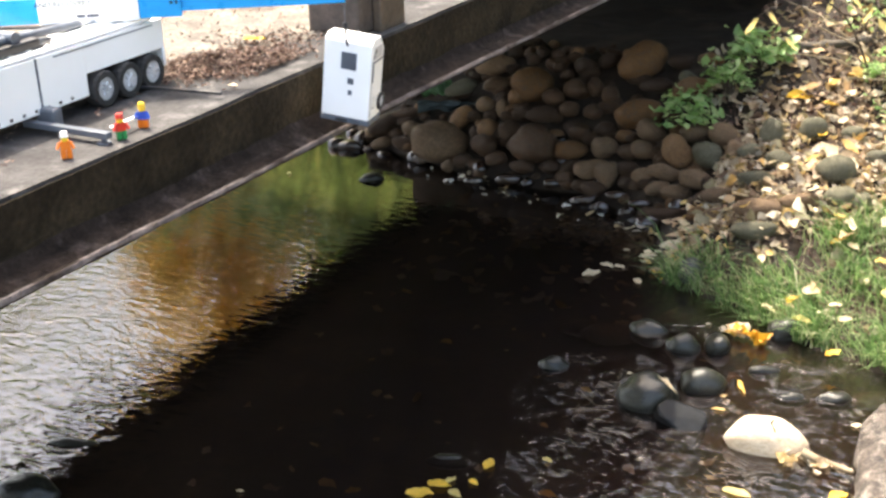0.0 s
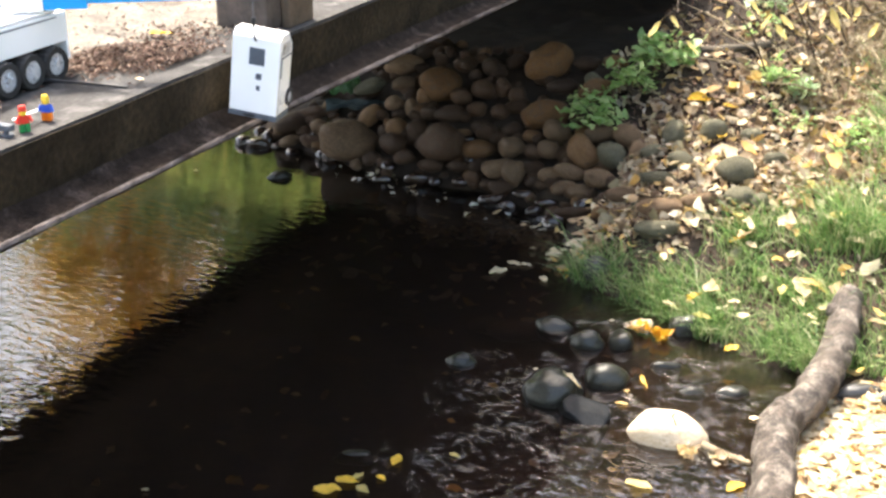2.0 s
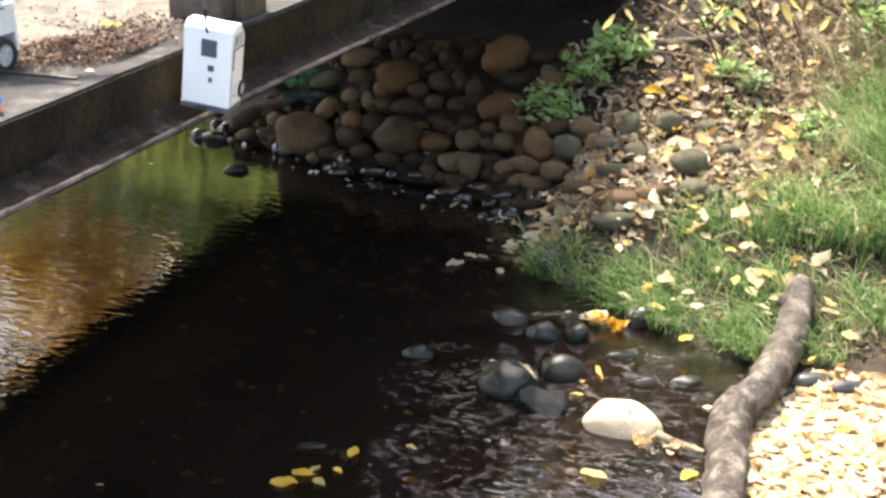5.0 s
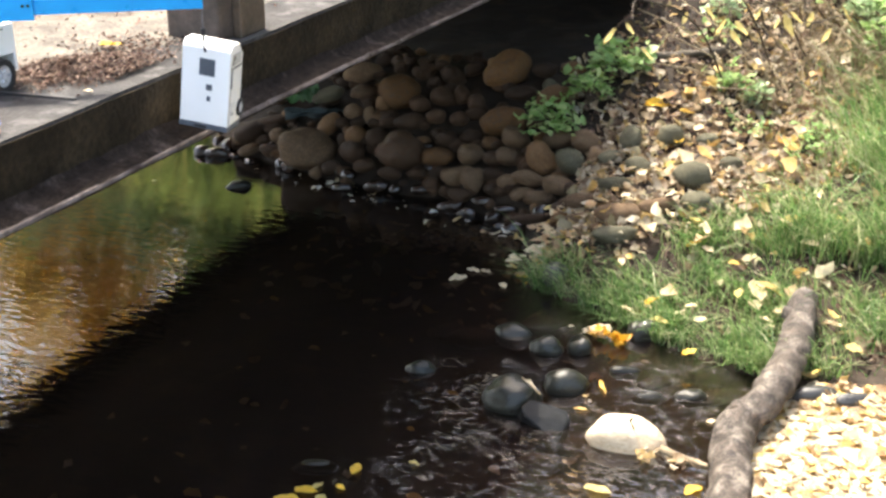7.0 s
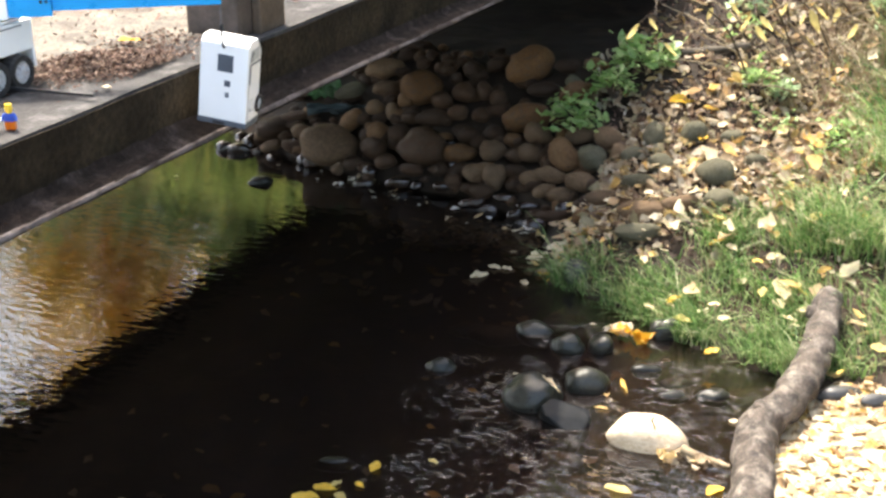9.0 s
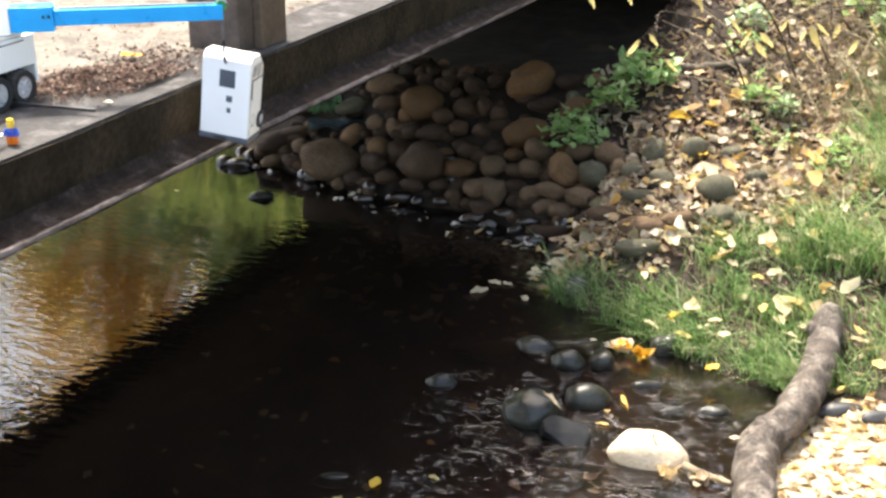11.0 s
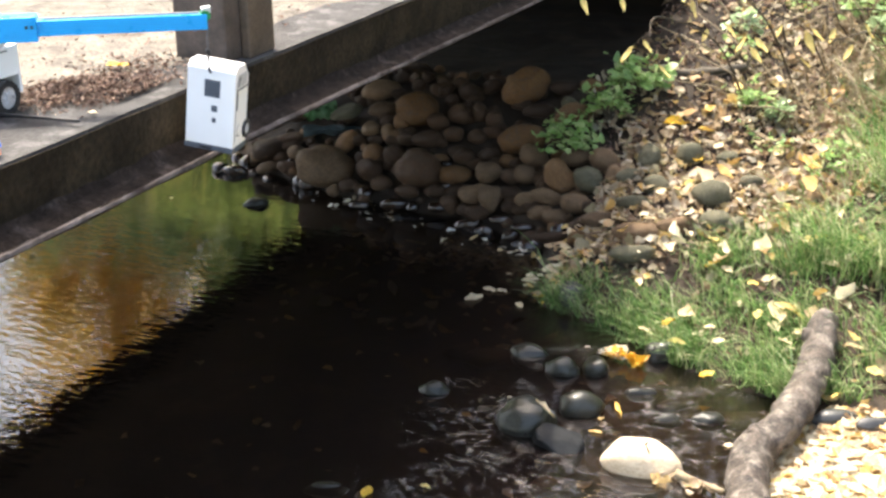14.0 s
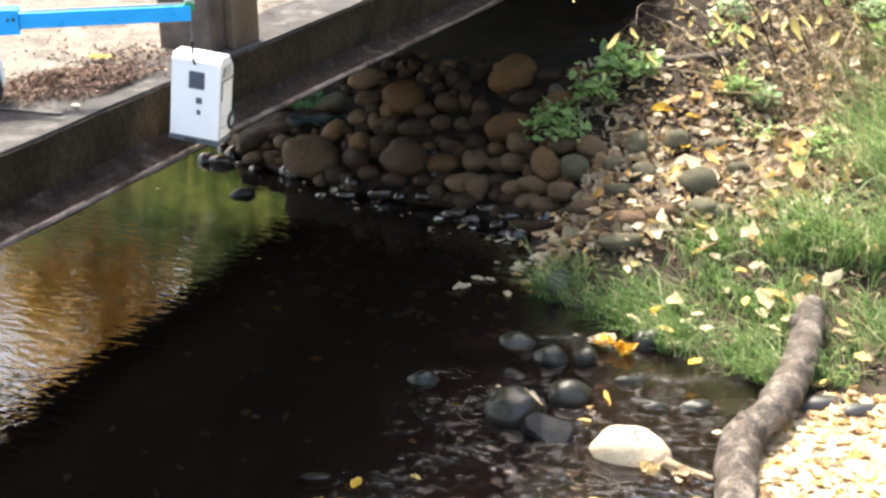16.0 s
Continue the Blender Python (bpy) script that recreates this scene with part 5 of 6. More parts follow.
leaf_clump(-0.665, 2.765, 0.004, 0.010, 4, (0.012, 0.025), LITTER, "small tan leaf scraps between wet stones", 74)

fallen_leaf(-0.293, 3.401, 0.100, -161, PALE_LEAF, "pale cream fallen leaf lying on the grass", 0.141, 18)
fallen_leaf(-0.290, 3.336, 0.061, -151, PALE_LEAF, "pale cream fallen leaf lying on the grass", 0.123, 18)
fallen_leaf(-0.233, 3.764, 0.086, -65, SOFT_YELLOW, "soft yellow fallen leaf lying on the grass", 0.256, 18)
fallen_leaf(-0.256, 3.742, 0.060, -105, PALE_LEAF, "pale cream fallen leaf lying on the grass", 0.246, 18)
fallen_leaf(-0.077, 3.768, 0.065, -70, SOFT_YELLOW, "soft yellow fallen leaf lying on the grass", 0.275, 18)
fallen_leaf(-0.167, 3.636, 0.063, -103, PALE_LEAF, "pale cream fallen leaf lying on the grass", 0.226, 18)
fallen_leaf(-0.341, 3.558, 0.054, -54, PALE_LEAF, "pale cream fallen leaf lying on the grass", 0.180, 18)
fallen_leaf(-0.387, 3.531, 0.047, -128, YELLOW_LEAF, "brownish orange fallen leaf lying on the grass", 0.167, 18)
fallen_leaf(-0.601, 3.325, 0.059, -42, AMBER_LEAF, "bright amber-yellow fallen leaf lying on the grass", 0.087, 18)
fallen_leaf(-0.612, 3.300, 0.044, -118, PALE_LEAF, "pale cream fallen leaf lying on the grass", 0.076, 18)
fallen_leaf(-0.671, 3.287, 0.055, -101, PALE_LEAF, "pale cream fallen leaf lying on the grass", 0.061, 18)
fallen_leaf(-0.553, 3.229, 0.063, -80, SOFT_YELLOW, "soft yellow fallen leaf lying on the grass", 0.067, 18)
fallen_leaf(-0.476, 3.309, 0.044, -89, PALE_LEAF, "pale cream fallen leaf lying on the grass", 0.098, 18)
fallen_leaf(-0.438, 3.250, 0.041, -67, PALE_LEAF, "pale cream fallen leaf lying on the grass", 0.085, 18)
fallen_leaf(-0.546, 3.732, 0.060, -42, SOFT_YELLOW, "soft yellow fallen leaf lying on the grass", 0.217, 18)
fallen_leaf(-0.530, 3.611, 0.060, -45, YELLOW_LEAF, "brownish orange fallen leaf lying on the grass", 0.180, 18)
fallen_leaf(-0.481, 3.597, 0.050, -129, PALE_LEAF, "pale cream fallen leaf lying on the grass", 0.174, 18)
fallen_leaf(-0.742, 3.496, 0.048, -157, PALE_LEAF, "pale cream fallen leaf lying on the grass", 0.128, 18)
fallen_leaf(-0.210, 3.315, 0.057, -67, PALE_LEAF, "pale cream fallen leaf lying on the grass", 0.123, 18)
fallen_leaf(-0.249, 3.275, 0.043, -94, PALE_LEAF, "pale cream fallen leaf lying on the grass", 0.109, 18)
fallen_leaf(-0.229, 3.251, 0.029, -77, PALE_LEAF, "pale cream fallen leaf lying on the grass", 0.102, 18)
fallen_leaf(-0.054, 3.271, 0.063, -105, PALE_LEAF, "pale cream fallen leaf lying on the grass", 0.132, 18)
fallen_leaf(0.009, 3.140, 0.054, -116, SOFT_YELLOW, "soft yellow fallen leaf lying on the grass", 0.127, 18)
fallen_leaf(-0.346, 3.388, 0.051, -3, SOFT_YELLOW, "soft yellow fallen leaf lying on the grass", 0.131, 18)
fallen_leaf(-0.230, 3.395, 0.037, -110, YELLOW_LEAF, "brownish orange fallen leaf lying on the grass", 0.146, 18)
fallen_leaf(-0.439, 3.086, 0.048, -49, AMBER_LEAF, "bright amber-yellow fallen leaf lying on the grass", 0.055, 18)
fallen_leaf(-0.079, 3.018, 0.030, -51, YELLOW_LEAF, "brownish orange fallen leaf lying on the grass", 0.098, 18)
fallen_leaf(-0.708, 4.228, 0.065, -11, AMBER_LEAF, "bright amber-yellow fallen leaf on the brown litter", 0.331, 22)
fallen_leaf(-0.699, 4.059, 0.099, -25, SOFT_YELLOW, "soft yellow fallen leaf on the brown litter", 0.293, 22)
fallen_leaf(-0.803, 4.007, 0.075, -81, YELLOW_LEAF, "brownish orange fallen leaf on the brown litter", 0.270, 22)
fallen_leaf(-0.838, 4.438, 0.144, -35, AMBER_LEAF, "bright amber-yellow fallen leaf on the brown litter", 0.399, 22, narrow=0.45)
fallen_leaf(-0.720, 4.432, 0.074, -39, YELLOW_LEAF, "brownish orange fallen leaf on the brown litter", 0.384, 22)
fallen_leaf(-0.343, 3.991, 0.079, -8, SOFT_YELLOW, "soft yellow fallen leaf on the brown litter", 0.267, 22)
fallen_leaf(-0.359, 4.247, 0.079, -29, SOFT_YELLOW, "soft yellow fallen leaf on the brown litter", 0.303, 22)
fallen_leaf(-0.448, 4.461, 0.065, -15, PALE_LEAF, "pale cream fallen leaf on the brown litter", 0.310, 22)
fallen_leaf(-0.658, 4.344, 0.060, -22, PALE_LEAF, "pale cream fallen leaf on the brown litter", 0.353, 22)
fallen_leaf(-0.280, 3.935, 0.060, -37, PALE_LEAF, "pale cream fallen leaf on the brown litter", 0.264, 22)
fallen_leaf(-0.218, 4.891, 0.103, -150, PALE_LEAF, "pale cream fallen leaf on the brown litter", 0.424, 22)
fallen_leaf(-0.586, 4.611, 0.059, -59, PALE_LEAF, "pale cream fallen leaf on the brown litter", 0.388, 22)
fallen_leaf(-0.732, 4.006, 0.051, -99, PALE_LEAF, "pale cream fallen leaf on the brown litter", 0.279, 22)
fallen_leaf(-0.507, 3.939, 0.056, -88, PALE_LEAF, "pale cream fallen leaf on the brown litter", 0.249, 22)
fallen_leaf(-0.901, 3.837, 0.079, -129, PALE_LEAF, "pale cream fallen leaf on the brown litter", 0.203, 22)
fallen_leaf(-0.789, 3.825, 0.051, -100, PALE_LEAF, "pale cream fallen leaf on the brown litter", 0.225, 22)
fallen_leaf(-0.713, 3.676, 0.058, -140, PALE_LEAF, "pale cream fallen leaf on the brown litter", 0.186, 22)
fallen_leaf(-1.285, 3.419, 0.076, -33, PALE_LEAF, "pale cream leaf floating on the dark water", 0.006, 5)
fallen_leaf(-1.260, 3.503, 0.053, -99, PALE_LEAF, "pale cream leaf floating on the dark water", 0.006, 5)
fallen_leaf(-1.219, 3.511, 0.043, -91, PALE_LEAF, "pale cream leaf floating on the dark water", 0.005, 5)
fallen_leaf(-1.082, 3.518, 0.050, -78, AMBER_LEAF, "bright amber-yellow leaf floating on the dark water", 0.006, 5)
fallen_leaf(-1.038, 3.475, 0.051, -90, AMBER_LEAF, "bright amber-yellow leaf floating on the dark water", 0.004, 5)
fallen_leaf(-1.124, 3.422, 0.051, -147, PALE_LEAF, "pale cream leaf floating on the dark water", 0.005, 5)
fallen_leaf(-0.829, 3.215, 0.019, -65, PALE_LEAF, "pale cream leaf floating on the dark water", 0.005, 5)
fallen_leaf(-0.949, 2.824, 0.017, -71, PALE_LEAF, "pale cream leaf floating on the dark water", 0.005, 5)
fallen_leaf(-1.530, 2.449, 0.031, -87, PALE_LEAF, "pale cream leaf just under the dark water", -0.013, 5)
fallen_leaf(-1.529, 2.811, 0.044, -103, YELLOW_LEAF, "brownish orange leaf just under the dark water", -0.013, 5)
fallen_leaf(-1.339, 2.834, 0.016, -66, PALE_LEAF, "pale cream leaf just under the dark water", -0.013, 5)
fallen_leaf(-1.810, 3.075, 0.043, -104, YELLOW_LEAF, "brownish orange leaf just under the dark water", -0.013, 5)
fallen_leaf(-0.996, 2.319, 0.029, -100, SOFT_YELLOW, "soft yellow leaf floating on the dark water", 0.004, 5)
fallen_leaf(-1.122, 2.242, 0.048, -1, AMBER_LEAF, "bright amber-yellow leaf floating on the dark water", 0.004, 5)
fallen_leaf(-1.195, 2.109, 0.062, -83, AMBER_LEAF, "bright amber-yellow leaf floating on the dark water", 0.005, 5)
fallen_leaf(-1.178, 2.140, 0.035, -20, SOFT_YELLOW, "soft yellow leaf floating on the dark water", 0.005, 5)
fallen_leaf(-1.123, 2.152, 0.030, -108, AMBER_LEAF, "bright amber-yellow leaf floating on the dark water", 0.006, 5)
fallen_leaf(-1.221, 2.056, 0.067, -60, AMBER_LEAF, "bright amber-yellow leaf floating on the dark water", 0.005, 5)
fallen_leaf(-1.144, 2.092, 0.043, -110, SOFT_YELLOW, "soft yellow leaf floating on the dark water", 0.005, 5)
fallen_leaf(-1.461, 2.017, 0.057, -98, YELLOW_LEAF, "brownish orange leaf just under the dark water", -0.013, 5)
fallen_leaf(-1.387, 2.020, 0.039, -50, YELLOW_LEAF, "brownish orange leaf just under the dark water", -0.013, 5)
fallen_leaf(-1.623, 1.879, 0.020, -65, PALE_LEAF, "pale cream leaf floating on the dark water", 0.006, 5)
fallen_leaf(-0.532, 2.377, 0.067, -91, SOFT_YELLOW, "soft yellow leaf floating on the dark water", 0.006, 5)
fallen_leaf(-0.311, 2.465, 0.057, -39, AMBER_LEAF, "bright amber-yellow leaf floating on the dark water", 0.005, 5)
fallen_leaf(-0.949, 2.206, 0.044, -85, YELLOW_LEAF, "brownish orange leaf just under the dark water", -0.014, 5)
fallen_leaf(-0.644, 2.876, 0.074, -150, YELLOW_LEAF, "brownish orange leaf floating on the dark water", 0.005, 5, narrow=0.26)
fallen_leaf(-0.672, 2.737, 0.037, -84, DRIFT_LEAF, "tan leaf floating on the dark water", 0.004, 5, narrow=0.4)
fallen_leaf(-0.322, 2.805, 0.031, -64, PALE_LEAF, "pale cream leaf floating on the dark water", 0.004, 5)
fallen_leaf(-1.038, 2.714, 0.035, -102, YELLOW_LEAF, "brownish orange leaf just under the dark water", -0.014, 5)
fallen_leaf(-1.076, 2.491, 0.028, -101, YELLOW_LEAF, "brownish orange leaf just under the dark water", -0.012, 5)
fallen_leaf(-0.802, 4.003, 0.070, -137, SOFT_YELLOW, "soft yellow fallen leaf on the brown litter", 0.270, 22)
fallen_leaf(-2.802, 3.863, 0.023, -64, PALE_LEAF, "pale cream leaf floating on the dark water", 0.006, 5)
stuck = fallen_leaf(-0.797, 2.677, 0.070, -114, PALE_LEAF, "pale narrow leaf stuck on a wet stone", 0.078, 0, narrow=0.3)
stuck.matrix_world = pose(-0.797, 2.673, 0.085, -20, 0, -114)
fallen_leaf(-1.418, 1.822, 0.046, -30, AMBER_LEAF, "amber leaf on the bridge deck", DECK_Z + 0.020, 8, narrow=0.7)
fallen_leaf(-1.285, 1.568, 0.018, 100, PALE_LEAF, "small pale leaf on the bridge deck", DECK_Z + 0.006, 4)

# small pale scraps washed up along the foot of the stones
n = 34
k = rng.uniform(0, 1, n)
cx = -2.5 + 1.45 * k + rng.normal(0, 0.03, n)
cy = 4.18 - 0.30 * k - 0.10 * k * k + rng.normal(0, 0.045, n)
v, fc = leaf_arrays(rng, np.stack([cx, cy, np.full(n, 0.008)], 1), rng.uniform(0.012, 0.045, n), 0.2)
cloud("washed_up_leaves", v, fc, PALE_LEAF, "pale leaf scraps washed up along the stones", "fallen leaves")
n = 120
cx, cy = -1.02 + rng.normal(0, 0.09, n), 3.74 + rng.normal(0, 0.10, n)
v, fc = leaf_arrays(rng, np.stack([cx, cy, np.maximum(gz(cx, cy), 0) + 0.012], 1), rng.uniform(0.03, 0.07, n), 0.25)
cloud("shore_leaves", v, fc, DRIFT_LEAF, "pale fallen leaves matted on the shore", "fallen leaves")


def weed(x, y, spread, n, label, seed, leaf=0.045, tall=0.14, mat=GREEN_LEAF):
    """A low leafy plant: stems rising from one root, with leaves along them."""
    r = np.random.default_rng(seed)
    z = float(gz(x, y)[0])
    ob = empty("leafy_weed", (x, y, z), label, "plant")
    pts = []
    for k in range(n):
        a, d = r.uniform(0, 6.28), spread * math.sqrt(r.uniform(0.02, 1))
        top = Vector((math.cos(a) * d, math.sin(a) * d, r.uniform(0.4, 1) * tall))
        midp = Vector((top.x * 0.4, top.y * 0.4, top.z * 0.7))
        part("stem", tube([(0, 0, 0), midp, top], [0.0028, 0.002, 0.0012], 6), STEM, ob)
        for q in range(8):
            pts.append(top.lerp(midp, r.uniform(0, 0.8)) + Vector(r.normal(0, 0.020, 3)))
    pts = np.array([tuple(p) for p in pts])
    v, fc = leaf_arrays(r, pts, r.uniform(0.5, 1.2, len(pts)) * leaf * 0.95, 0.45, narrow=0.9)
    cloud("foliage", v, fc, mat, "", "", parent=ob)


weed(-1.22, 4.28, 0.13, 26, "bright green leafy weed among the stones", 31)
weed(-1.10, 4.42, 0.11, 18, "green leafy weed growing between stones", 32)
weed(-1.02, 4.58, 0.13, 22, "dark green broad-leaved weed at the shade's edge", 33, 0.06)
weed(-0.60, 4.70, 0.12, 10, "pale green weed on the leaf-strewn bank", 34)
weed(-0.12, 5.43, 0.16, 16, "pale green broad-leaved plant on the leaf-strewn bank", 81, 0.07, 0.22, MINT_LEAF)
weed(-0.73, 5.22, 0.08, 8, "pale green broad-leaved plant on the leaf-strewn bank", 82, 0.055, 0.12, MINT_LEAF)
weed(-0.48, 4.73, 0.09, 6, "pale green broad-leaved plant on the leaf-strewn bank", 83, 0.06, 0.08, MINT_LEAF)
weed_rng = random.Random(5)
for k in range(10):
    weed(weed_rng.uniform(-0.75, 0.5), weed_rng.uniform(4.0, 6.2), weed_rng.uniform(0.05, 0.11), weed_rng.randrange(4, 9), "small green weed on the leaf-strewn bank", 40 + k, 0.035, 0.12)
weed(0.05, 5.2, 0.25, 30, "light green leafy plant at the back of the bank", 35, 0.07, 0.4)
weed(-0.25, 5.6, 0.2, 18, "light green leafy plant at the back of the bank", 36, 0.06, 0.3)


def sapling(x, y, tips, leaves, label, seed, mat=SOFT_YELLOW):
    """Thin bare stems with a few hanging narrow leaves, each from its stalk to its point."""
    r = random.Random(seed)
    z = float(gz(x, y)[0]) - 0.01
    ob = empty("sapling", (x, y, z), label, "sapling")
    root = Vector((x, y, z))
    line = [Vector((0, 0, 0))] + [Vector(t) - root for t in tips]
    line.insert(1, line[0].lerp(line[1], 0.5) + Vector((0.02, 0.05, 0.08)))
    pts, rad = finer(line, [0.0045 - 0.0032 * k / (len(line) - 1) for k in range(len(line))], 5)
    part("stem", tube(pts, rad, 7), STEM, ob)
    for ax, ay, az, bx, by, bz in leaves:
        a, b = Vector((ax, ay, az)) - root, Vector((bx, by, bz)) - root
        d = b - a
        from_stem = min(pts, key=lambda p: (p - a).length)
        part("twig", tube([from_stem, from_stem.lerp(a, 0.5) + Vector((0, 0, 0.012)), a], [0.0014, 0.0011, 0.0008], 5), STEM, ob)
        flat = d.to_track_quat("Y", "Z").to_matrix().to_4x4() @ Matrix.Rotation(r.uniform(-0.6, 0.6), 4, "Y")
        bm = bmesh.new()
        half = ((0, 0.0), (0.10, 0.12), (0.17, 0.32), (0.18, 0.52), (0.13, 0.75), (0.05, 0.92), (0, 1.0))
        ridge = [bm.verts.new((0, v, -0.05 + 0.14 * v * v)) for u, v in half]
        for sign in (-1, 1):
            rim = [ridge[0]] + [bm.verts.new((sign * u, v, 0.03 + 0.14 * v * v + 0.03 * math.sin(9 * v + sign))) for u, v in half[1:-1]] + [ridge[-1]]
            for q in range(len(half) - 1):
                vs = [ridge[q], rim[q], rim[q + 1], ridge[q + 1]]
                vs = [v for n, v in enumerate(vs) if v not in vs[:n]]
                bm.faces.new(vs if sign > 0 else vs[::-1])
        bmesh.ops.transform(bm, matrix=Matrix.Translation(a) @ flat @ Matrix.Diagonal((d.length,) * 3 + (1,)), verts=bm.verts)
        part("leaf", bm, mat, ob, smooth=True)
    return ob


sapling(-0.62, 4.75, [(-0.823, 3.9, 0.908), (-0.806, 3.7, 0.882)],
        [(-0.858, 3.7, 0.85, -0.886, 3.68, 0.793), (-0.827, 3.7, 0.87, -0.797, 3.68, 0.833), (-0.777, 3.72, 0.793, -0.736, 3.7, 0.75)],
        "thin bare sapling with hanging yellow leaves", 3)
sapling(-0.35, 5.2, [(-0.623, 4.7, 0.787), (-0.6, 4.5, 0.736)],
        [(-0.617, 4.5, 0.739, -0.641, 4.48, 0.676), (-0.599, 4.5, 0.702, -0.553, 4.48, 0.642), (-0.584, 4.5, 0.738, -0.533, 4.48, 0.683)],
        "thin sapling with drooping pale yellow leaves", 5)
sapling(-0.1, 5.4, [(-0.323, 4.8, 0.689), (-0.407, 4.6, 0.764)],
        [(-0.417, 4.6, 0.759, -0.379, 4.58, 0.672), (-0.431, 4.6, 0.741, -0.44, 4.58, 0.697), (-0.394, 4.6, 0.77, -0.349, 4.58, 0.722), (-0.245, 4.7, 0.699, -0.268, 4.68, 0.636), (-0.42, 4.6, 0.655, -0.384, 4.58, 0.62)],
        "thin sapling with drooping pale yellow leaves", 6)
sapling(0.05, 5.5, [(-0.355, 5.0, 0.761), (-0.534, 4.9, 0.73)],
        [(-0.331, 4.9, 0.714, -0.343, 4.88, 0.653), (-0.222, 4.9, 0.746, -0.189, 4.88, 0.686), (-0.522, 4.8, 0.734, -0.535, 4.78, 0.683), (-0.812, 4.8, 0.694, -0.825, 4.78, 0.642), (-0.742, 4.8, 0.723, -0.706, 4.78, 0.671)],
        "thin sapling with drooping pale yellow leaves", 7)
sapling(-0.45, 5.0, [(-0.729, 4.2, 1.004), (-0.784, 3.85, 1.003), (-0.929, 3.75, 1.033), (-1.045, 3.7, 1.021)],
        [(-1.037, 3.7, 0.996, -1.013, 3.68, 0.936), (-0.919, 3.75, 0.992, -0.904, 3.73, 0.946), (-0.703, 3.8, 0.992, -0.687, 3.78, 0.932), (-0.733, 3.8, 1.008, -0.72, 3.78, 0.98)],
        "thin arching sapling with a few hanging yellow leaves", 9)
thing("root_stub", tube(*finer([[-0.42, 2.58, 0.03], [-0.377, 2.572, 0.022], [-0.333, 2.566, 0.02], [-0.294, 2.555, 0.02]], [0.013, 0.010, 0.008, 0.005], 5), 10, 0.35), DRY_STALK, "short tan root caught beside the pale stone", "root", smooth=True)


def bare_stem(foot, top):
    a, b = Vector(foot) - Vector((0, 0, 0.02)), Vector(top)
    bend = Vector((0.012, 0.01, 0))
    thing("bare_stem", tube([a, a.lerp(b, 0.35) + bend, a.lerp(b, 0.7) - bend * 0.5, b + (b - a) * 0.3], [0.0055, 0.005, 0.0042, 0.003], 8), STEM,
          "thin dark bare stem standing on the bank", "stem", "bare stems at the back of the bank", smooth=True)


bare_stem([-0.363, 5.407, 0.47], [-0.403, 5.387, 0.696])
bare_stem([-0.07, 5.628, 0.534], [-0.101, 5.608, 0.688])
bare_stem([-0.284, 5.536, 0.496], [-0.378, 5.516, 0.67])
bare_stem([-0.558, 5.236, 0.497], [-0.564, 5.216, 0.722])
branch = empty("dead_branch", (0, 0, 0), "dark dead branch lying on the leaf litter", "branch")
part("limb", tube(*finer([[-0.919, 4.745, 0.516], [-0.825, 4.803, 0.514], [-0.724, 4.894, 0.515], [-0.668, 4.951, 0.517]], [0.012, 0.016, 0.016, 0.012], 6), 12, 0.5), TRUNK, branch, smooth=True)
part("side_twig", tube([(-0.668, 4.951, 0.517), (-0.656, 4.951, 0.547), (-0.652, 4.961, 0.572)], [0.009, 0.006, 0.003], 8), TRUNK, branch)
n = 170
bm = bmesh.new()
for k in range(n):
    x, y = rng.uniform(-0.75, 0.9), rng.uniform(4.7, 6.6)
    z = float(gz(x, y)[0])
    a, l = rng.uniform(0, 6.28), rng.uniform(0.15, 0.55)
    up = rng.uniform(0.0, 0.9)
    b = Vector((x + math.cos(a) * l, y + math.sin(a) * l, z + up * l))
    tube([(x, y, z), Vector((x, y, z)).lerp(b, 0.5) + Vector((0, 0, 0.03)), b], [0.005, 0.004, 0.002], 6, bm=bm)
thing("dead_twigs", bm, DRY_STALK, "tangle of thin dead twigs on the bank", "twigs", kind="stuff")


# ---- trees round the creek ----
def tree(x, y, tall, crown, seed, leaves, mat, label, leaf=0.16, low=0.25):
    r = np.random.default_rng(seed)
    z = float(height(np.array([x]), np.array([y]))[0])
    ob = empty("tree", (x, y, z), label, "tree")
    bm = bmesh.new()
    tube([(0, 0, -0.1), (0.05, 0.03, tall * 0.3), (-0.04, 0.06, tall * 0.6), (0, 0, tall * 0.95)], [0.16, 0.12, 0.08, 0.02], 10, 0.1, bm=bm)
    ends = []
    for k in range(16):
        zz = tall * r.uniform(low, 0.9)
        a = r.uniform(0, 6.28)
        reach = crown * r.uniform(0.45, 1.0) * (1.1 - 0.5 * zz / tall)
        e = Vector((math.cos(a) * reach, math.sin(a) * reach, zz + reach * 0.35))
        tube([(0, 0, zz * 0.9), e * 0.5 + Vector((0, 0, zz * 0.45)), e], [0.05, 0.03, 0.01], 6, bm=bm)
        ends.append(e)
    part("trunk", bm, TRUNK, ob, smooth=True)
    ends = np.array([tuple(e) for e in ends])
    c = ends[r.integers(0, len(ends), leaves)] * r.uniform(0.55, 1.08, (leaves, 1)) + r.normal(0, crown * 0.17, (leaves, 3))
    c[:, 2] = np.maximum(c[:, 2], tall * low * 0.6) 
    v, fc = leaf_arrays(r, c, r.uniform(0.6, 1.3, leaves) * leaf, 0.8)
    cloud("crown", v, fc, mat, "", "", parent=ob)


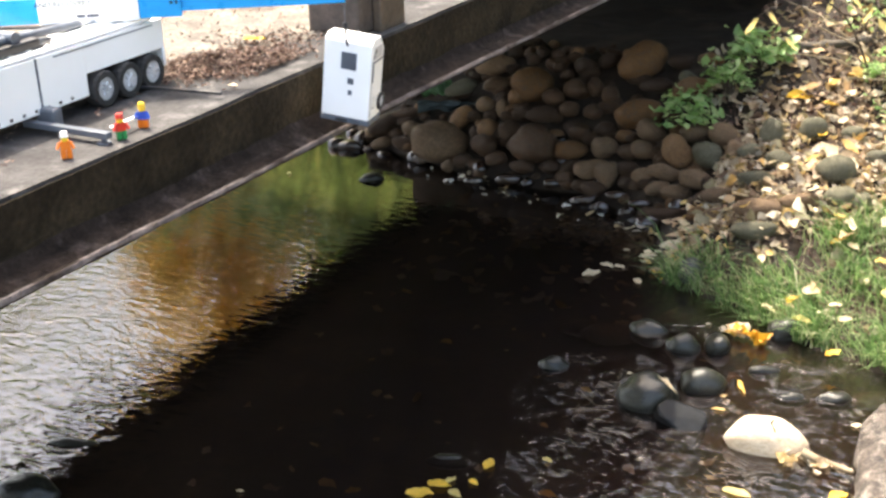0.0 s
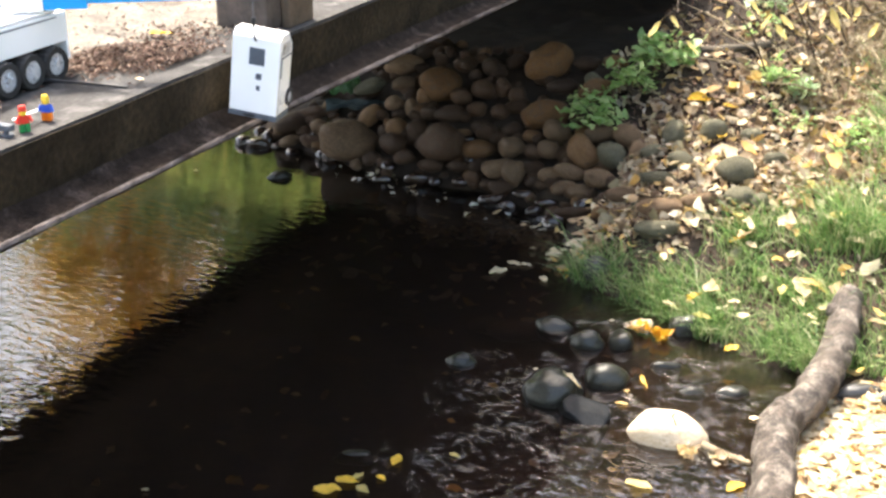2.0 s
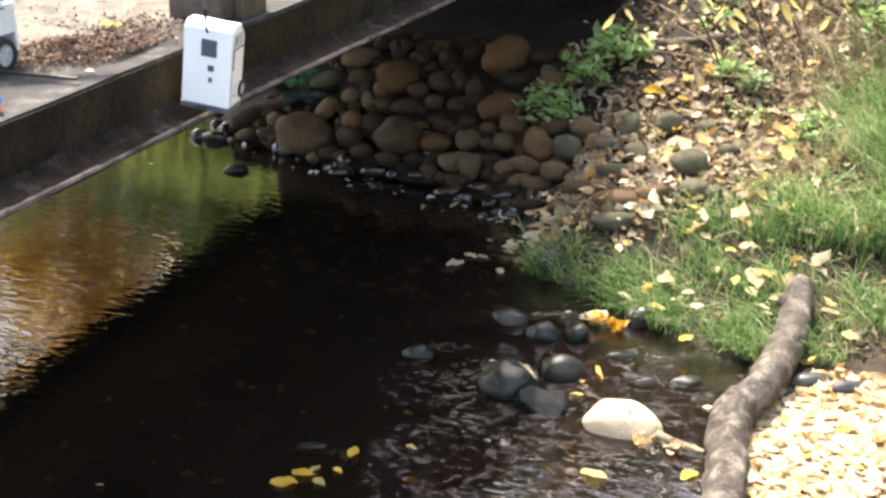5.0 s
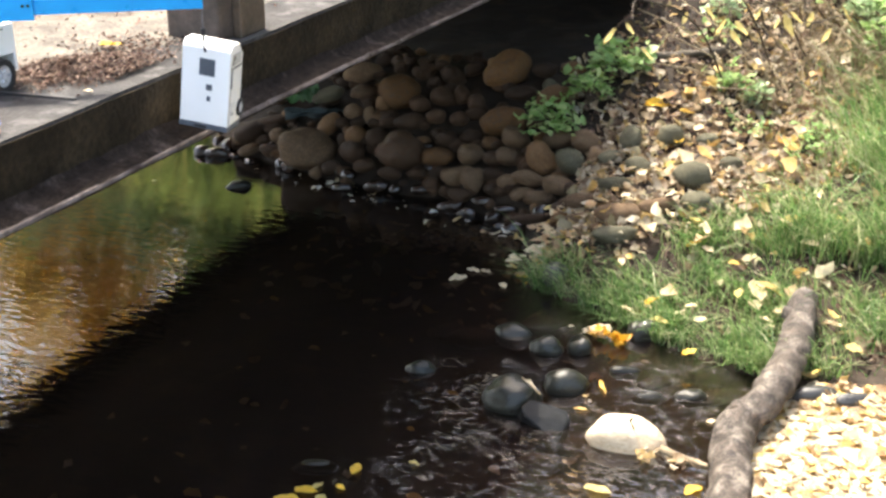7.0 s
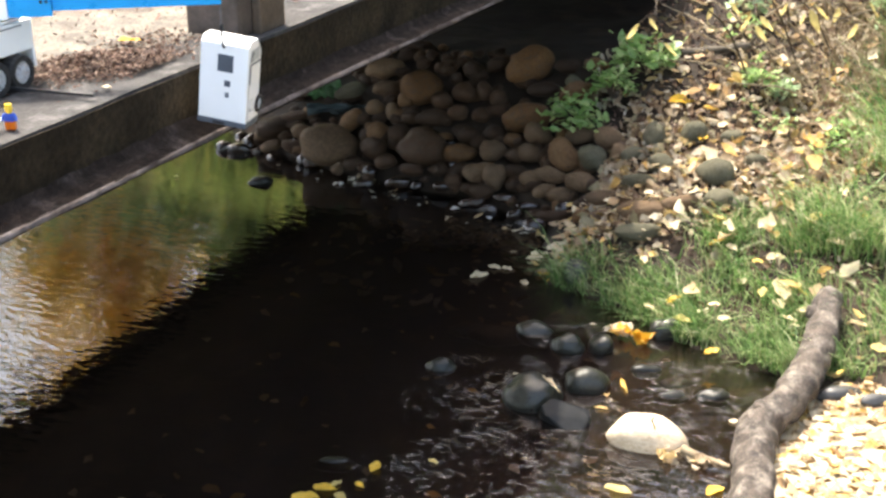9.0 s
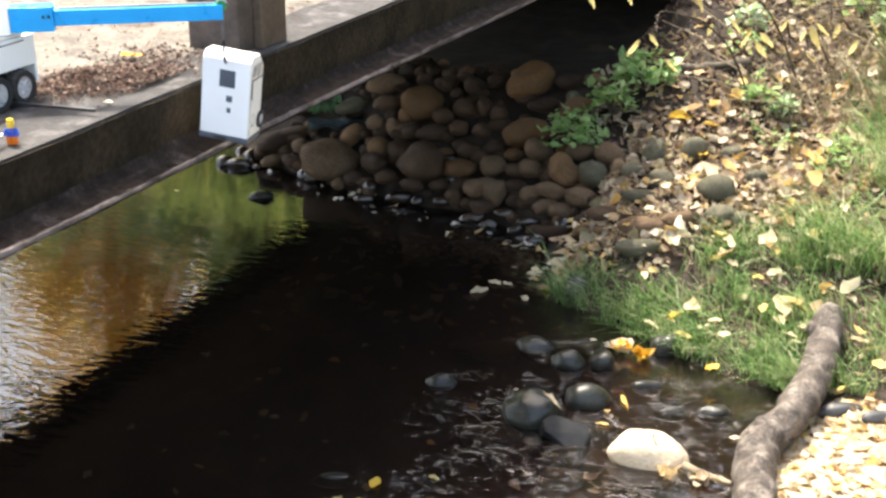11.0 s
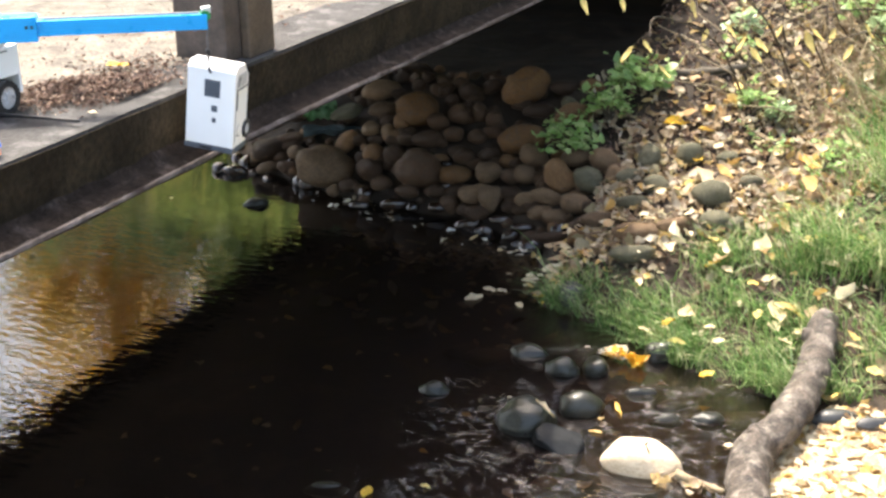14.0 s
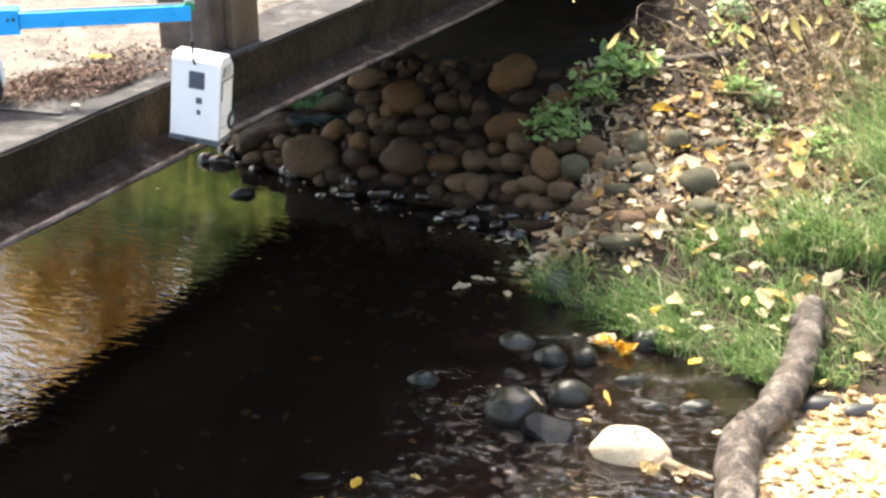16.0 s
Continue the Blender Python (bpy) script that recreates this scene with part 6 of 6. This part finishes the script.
blades("far_grass", 26000, (-9.2, -3.4, 4.9, 9.6), lambda x, y: np.clip(0.6 + 1.3 * patch(x, y, 1.6, 61), 0, 1) * (height(x, y) > 0.02), (0.20, 0.62), "tall sunlit grass on the bank beyond the footbridge", 29, TREE_LIME, 0.010, (0.1, 0.6))
GREEN_TREE, FIRE_TREE = "leafy green tree beyond the footbridge", "tree in orange autumn leaf beyond the footbridge"
tree(-7.5, 9.3, 1.5, 1.0, 51, 3600, GRASS, GREEN_TREE, 0.14, 0.05)
tree(-6.3, 9.7, 1.8, 1.2, 61, 3200, GRASS, GREEN_TREE, 0.14, 0.05)
tree(-5.2, 10.2, 2.4, 1.4, 52, 3200, TREE_LIME, GREEN_TREE, 0.14, 0.05)
tree(-8.6, 8.6, 1.0, 0.9, 53, 3000, TREE_LIME, "low green bush beyond the footbridge", 0.14, 0.05)
tree(-8.0, 11.6, 8.4, 1.5, 54, 2300, TREE_ORANGE, FIRE_TREE, 0.22, 0.25)
tree(-9.25, 11.2, 8.3, 1.35, 55, 1800, TREE_ORANGE, FIRE_TREE, 0.22, 0.25)
tree(-10.4, 10.7, 3.3, 1.3, 65, 2000, TREE_LIME, GREEN_TREE, 0.16, 0.3)
tree(-12.0, 10.0, 4.6, 1.5, 66, 1500, TREE_LIME, GREEN_TREE, 0.18, 0.3)
tree(-6.6, 10.8, 2.0, 1.1, 63, 3000, TREE_LIME, GREEN_TREE, 0.14, 0.05)
tree(-5.9, 11.4, 2.7, 1.4, 64, 3000, TREE_LIME, GREEN_TREE, 0.14, 0.05)
tree(-3.2, 10.5, 4.4, 2.0, 56, 9000, TREE_GREEN, "tall green tree behind the bank", 0.2, 0.1)
tree(-0.9, 10.6, 4.8, 2.0, 57, 9000, TREE_GREEN, "tall green tree behind the bank", 0.2, 0.1)
tree(1.6, 10.0, 5.4, 2.2, 58, 9000, TREE_GREEN, "tall green tree behind the bank", 0.2, 0.1)
tree(3.8, 7.0, 7.0, 2.3, 59, 8000, TREE_GREEN, "tall green tree behind the bank", 0.2, 0.1)
tree(3.6, 3.4, 6.5, 2.0, 60, 7000, TREE_GREEN, "tall green tree behind the bank", 0.2, 0.2)
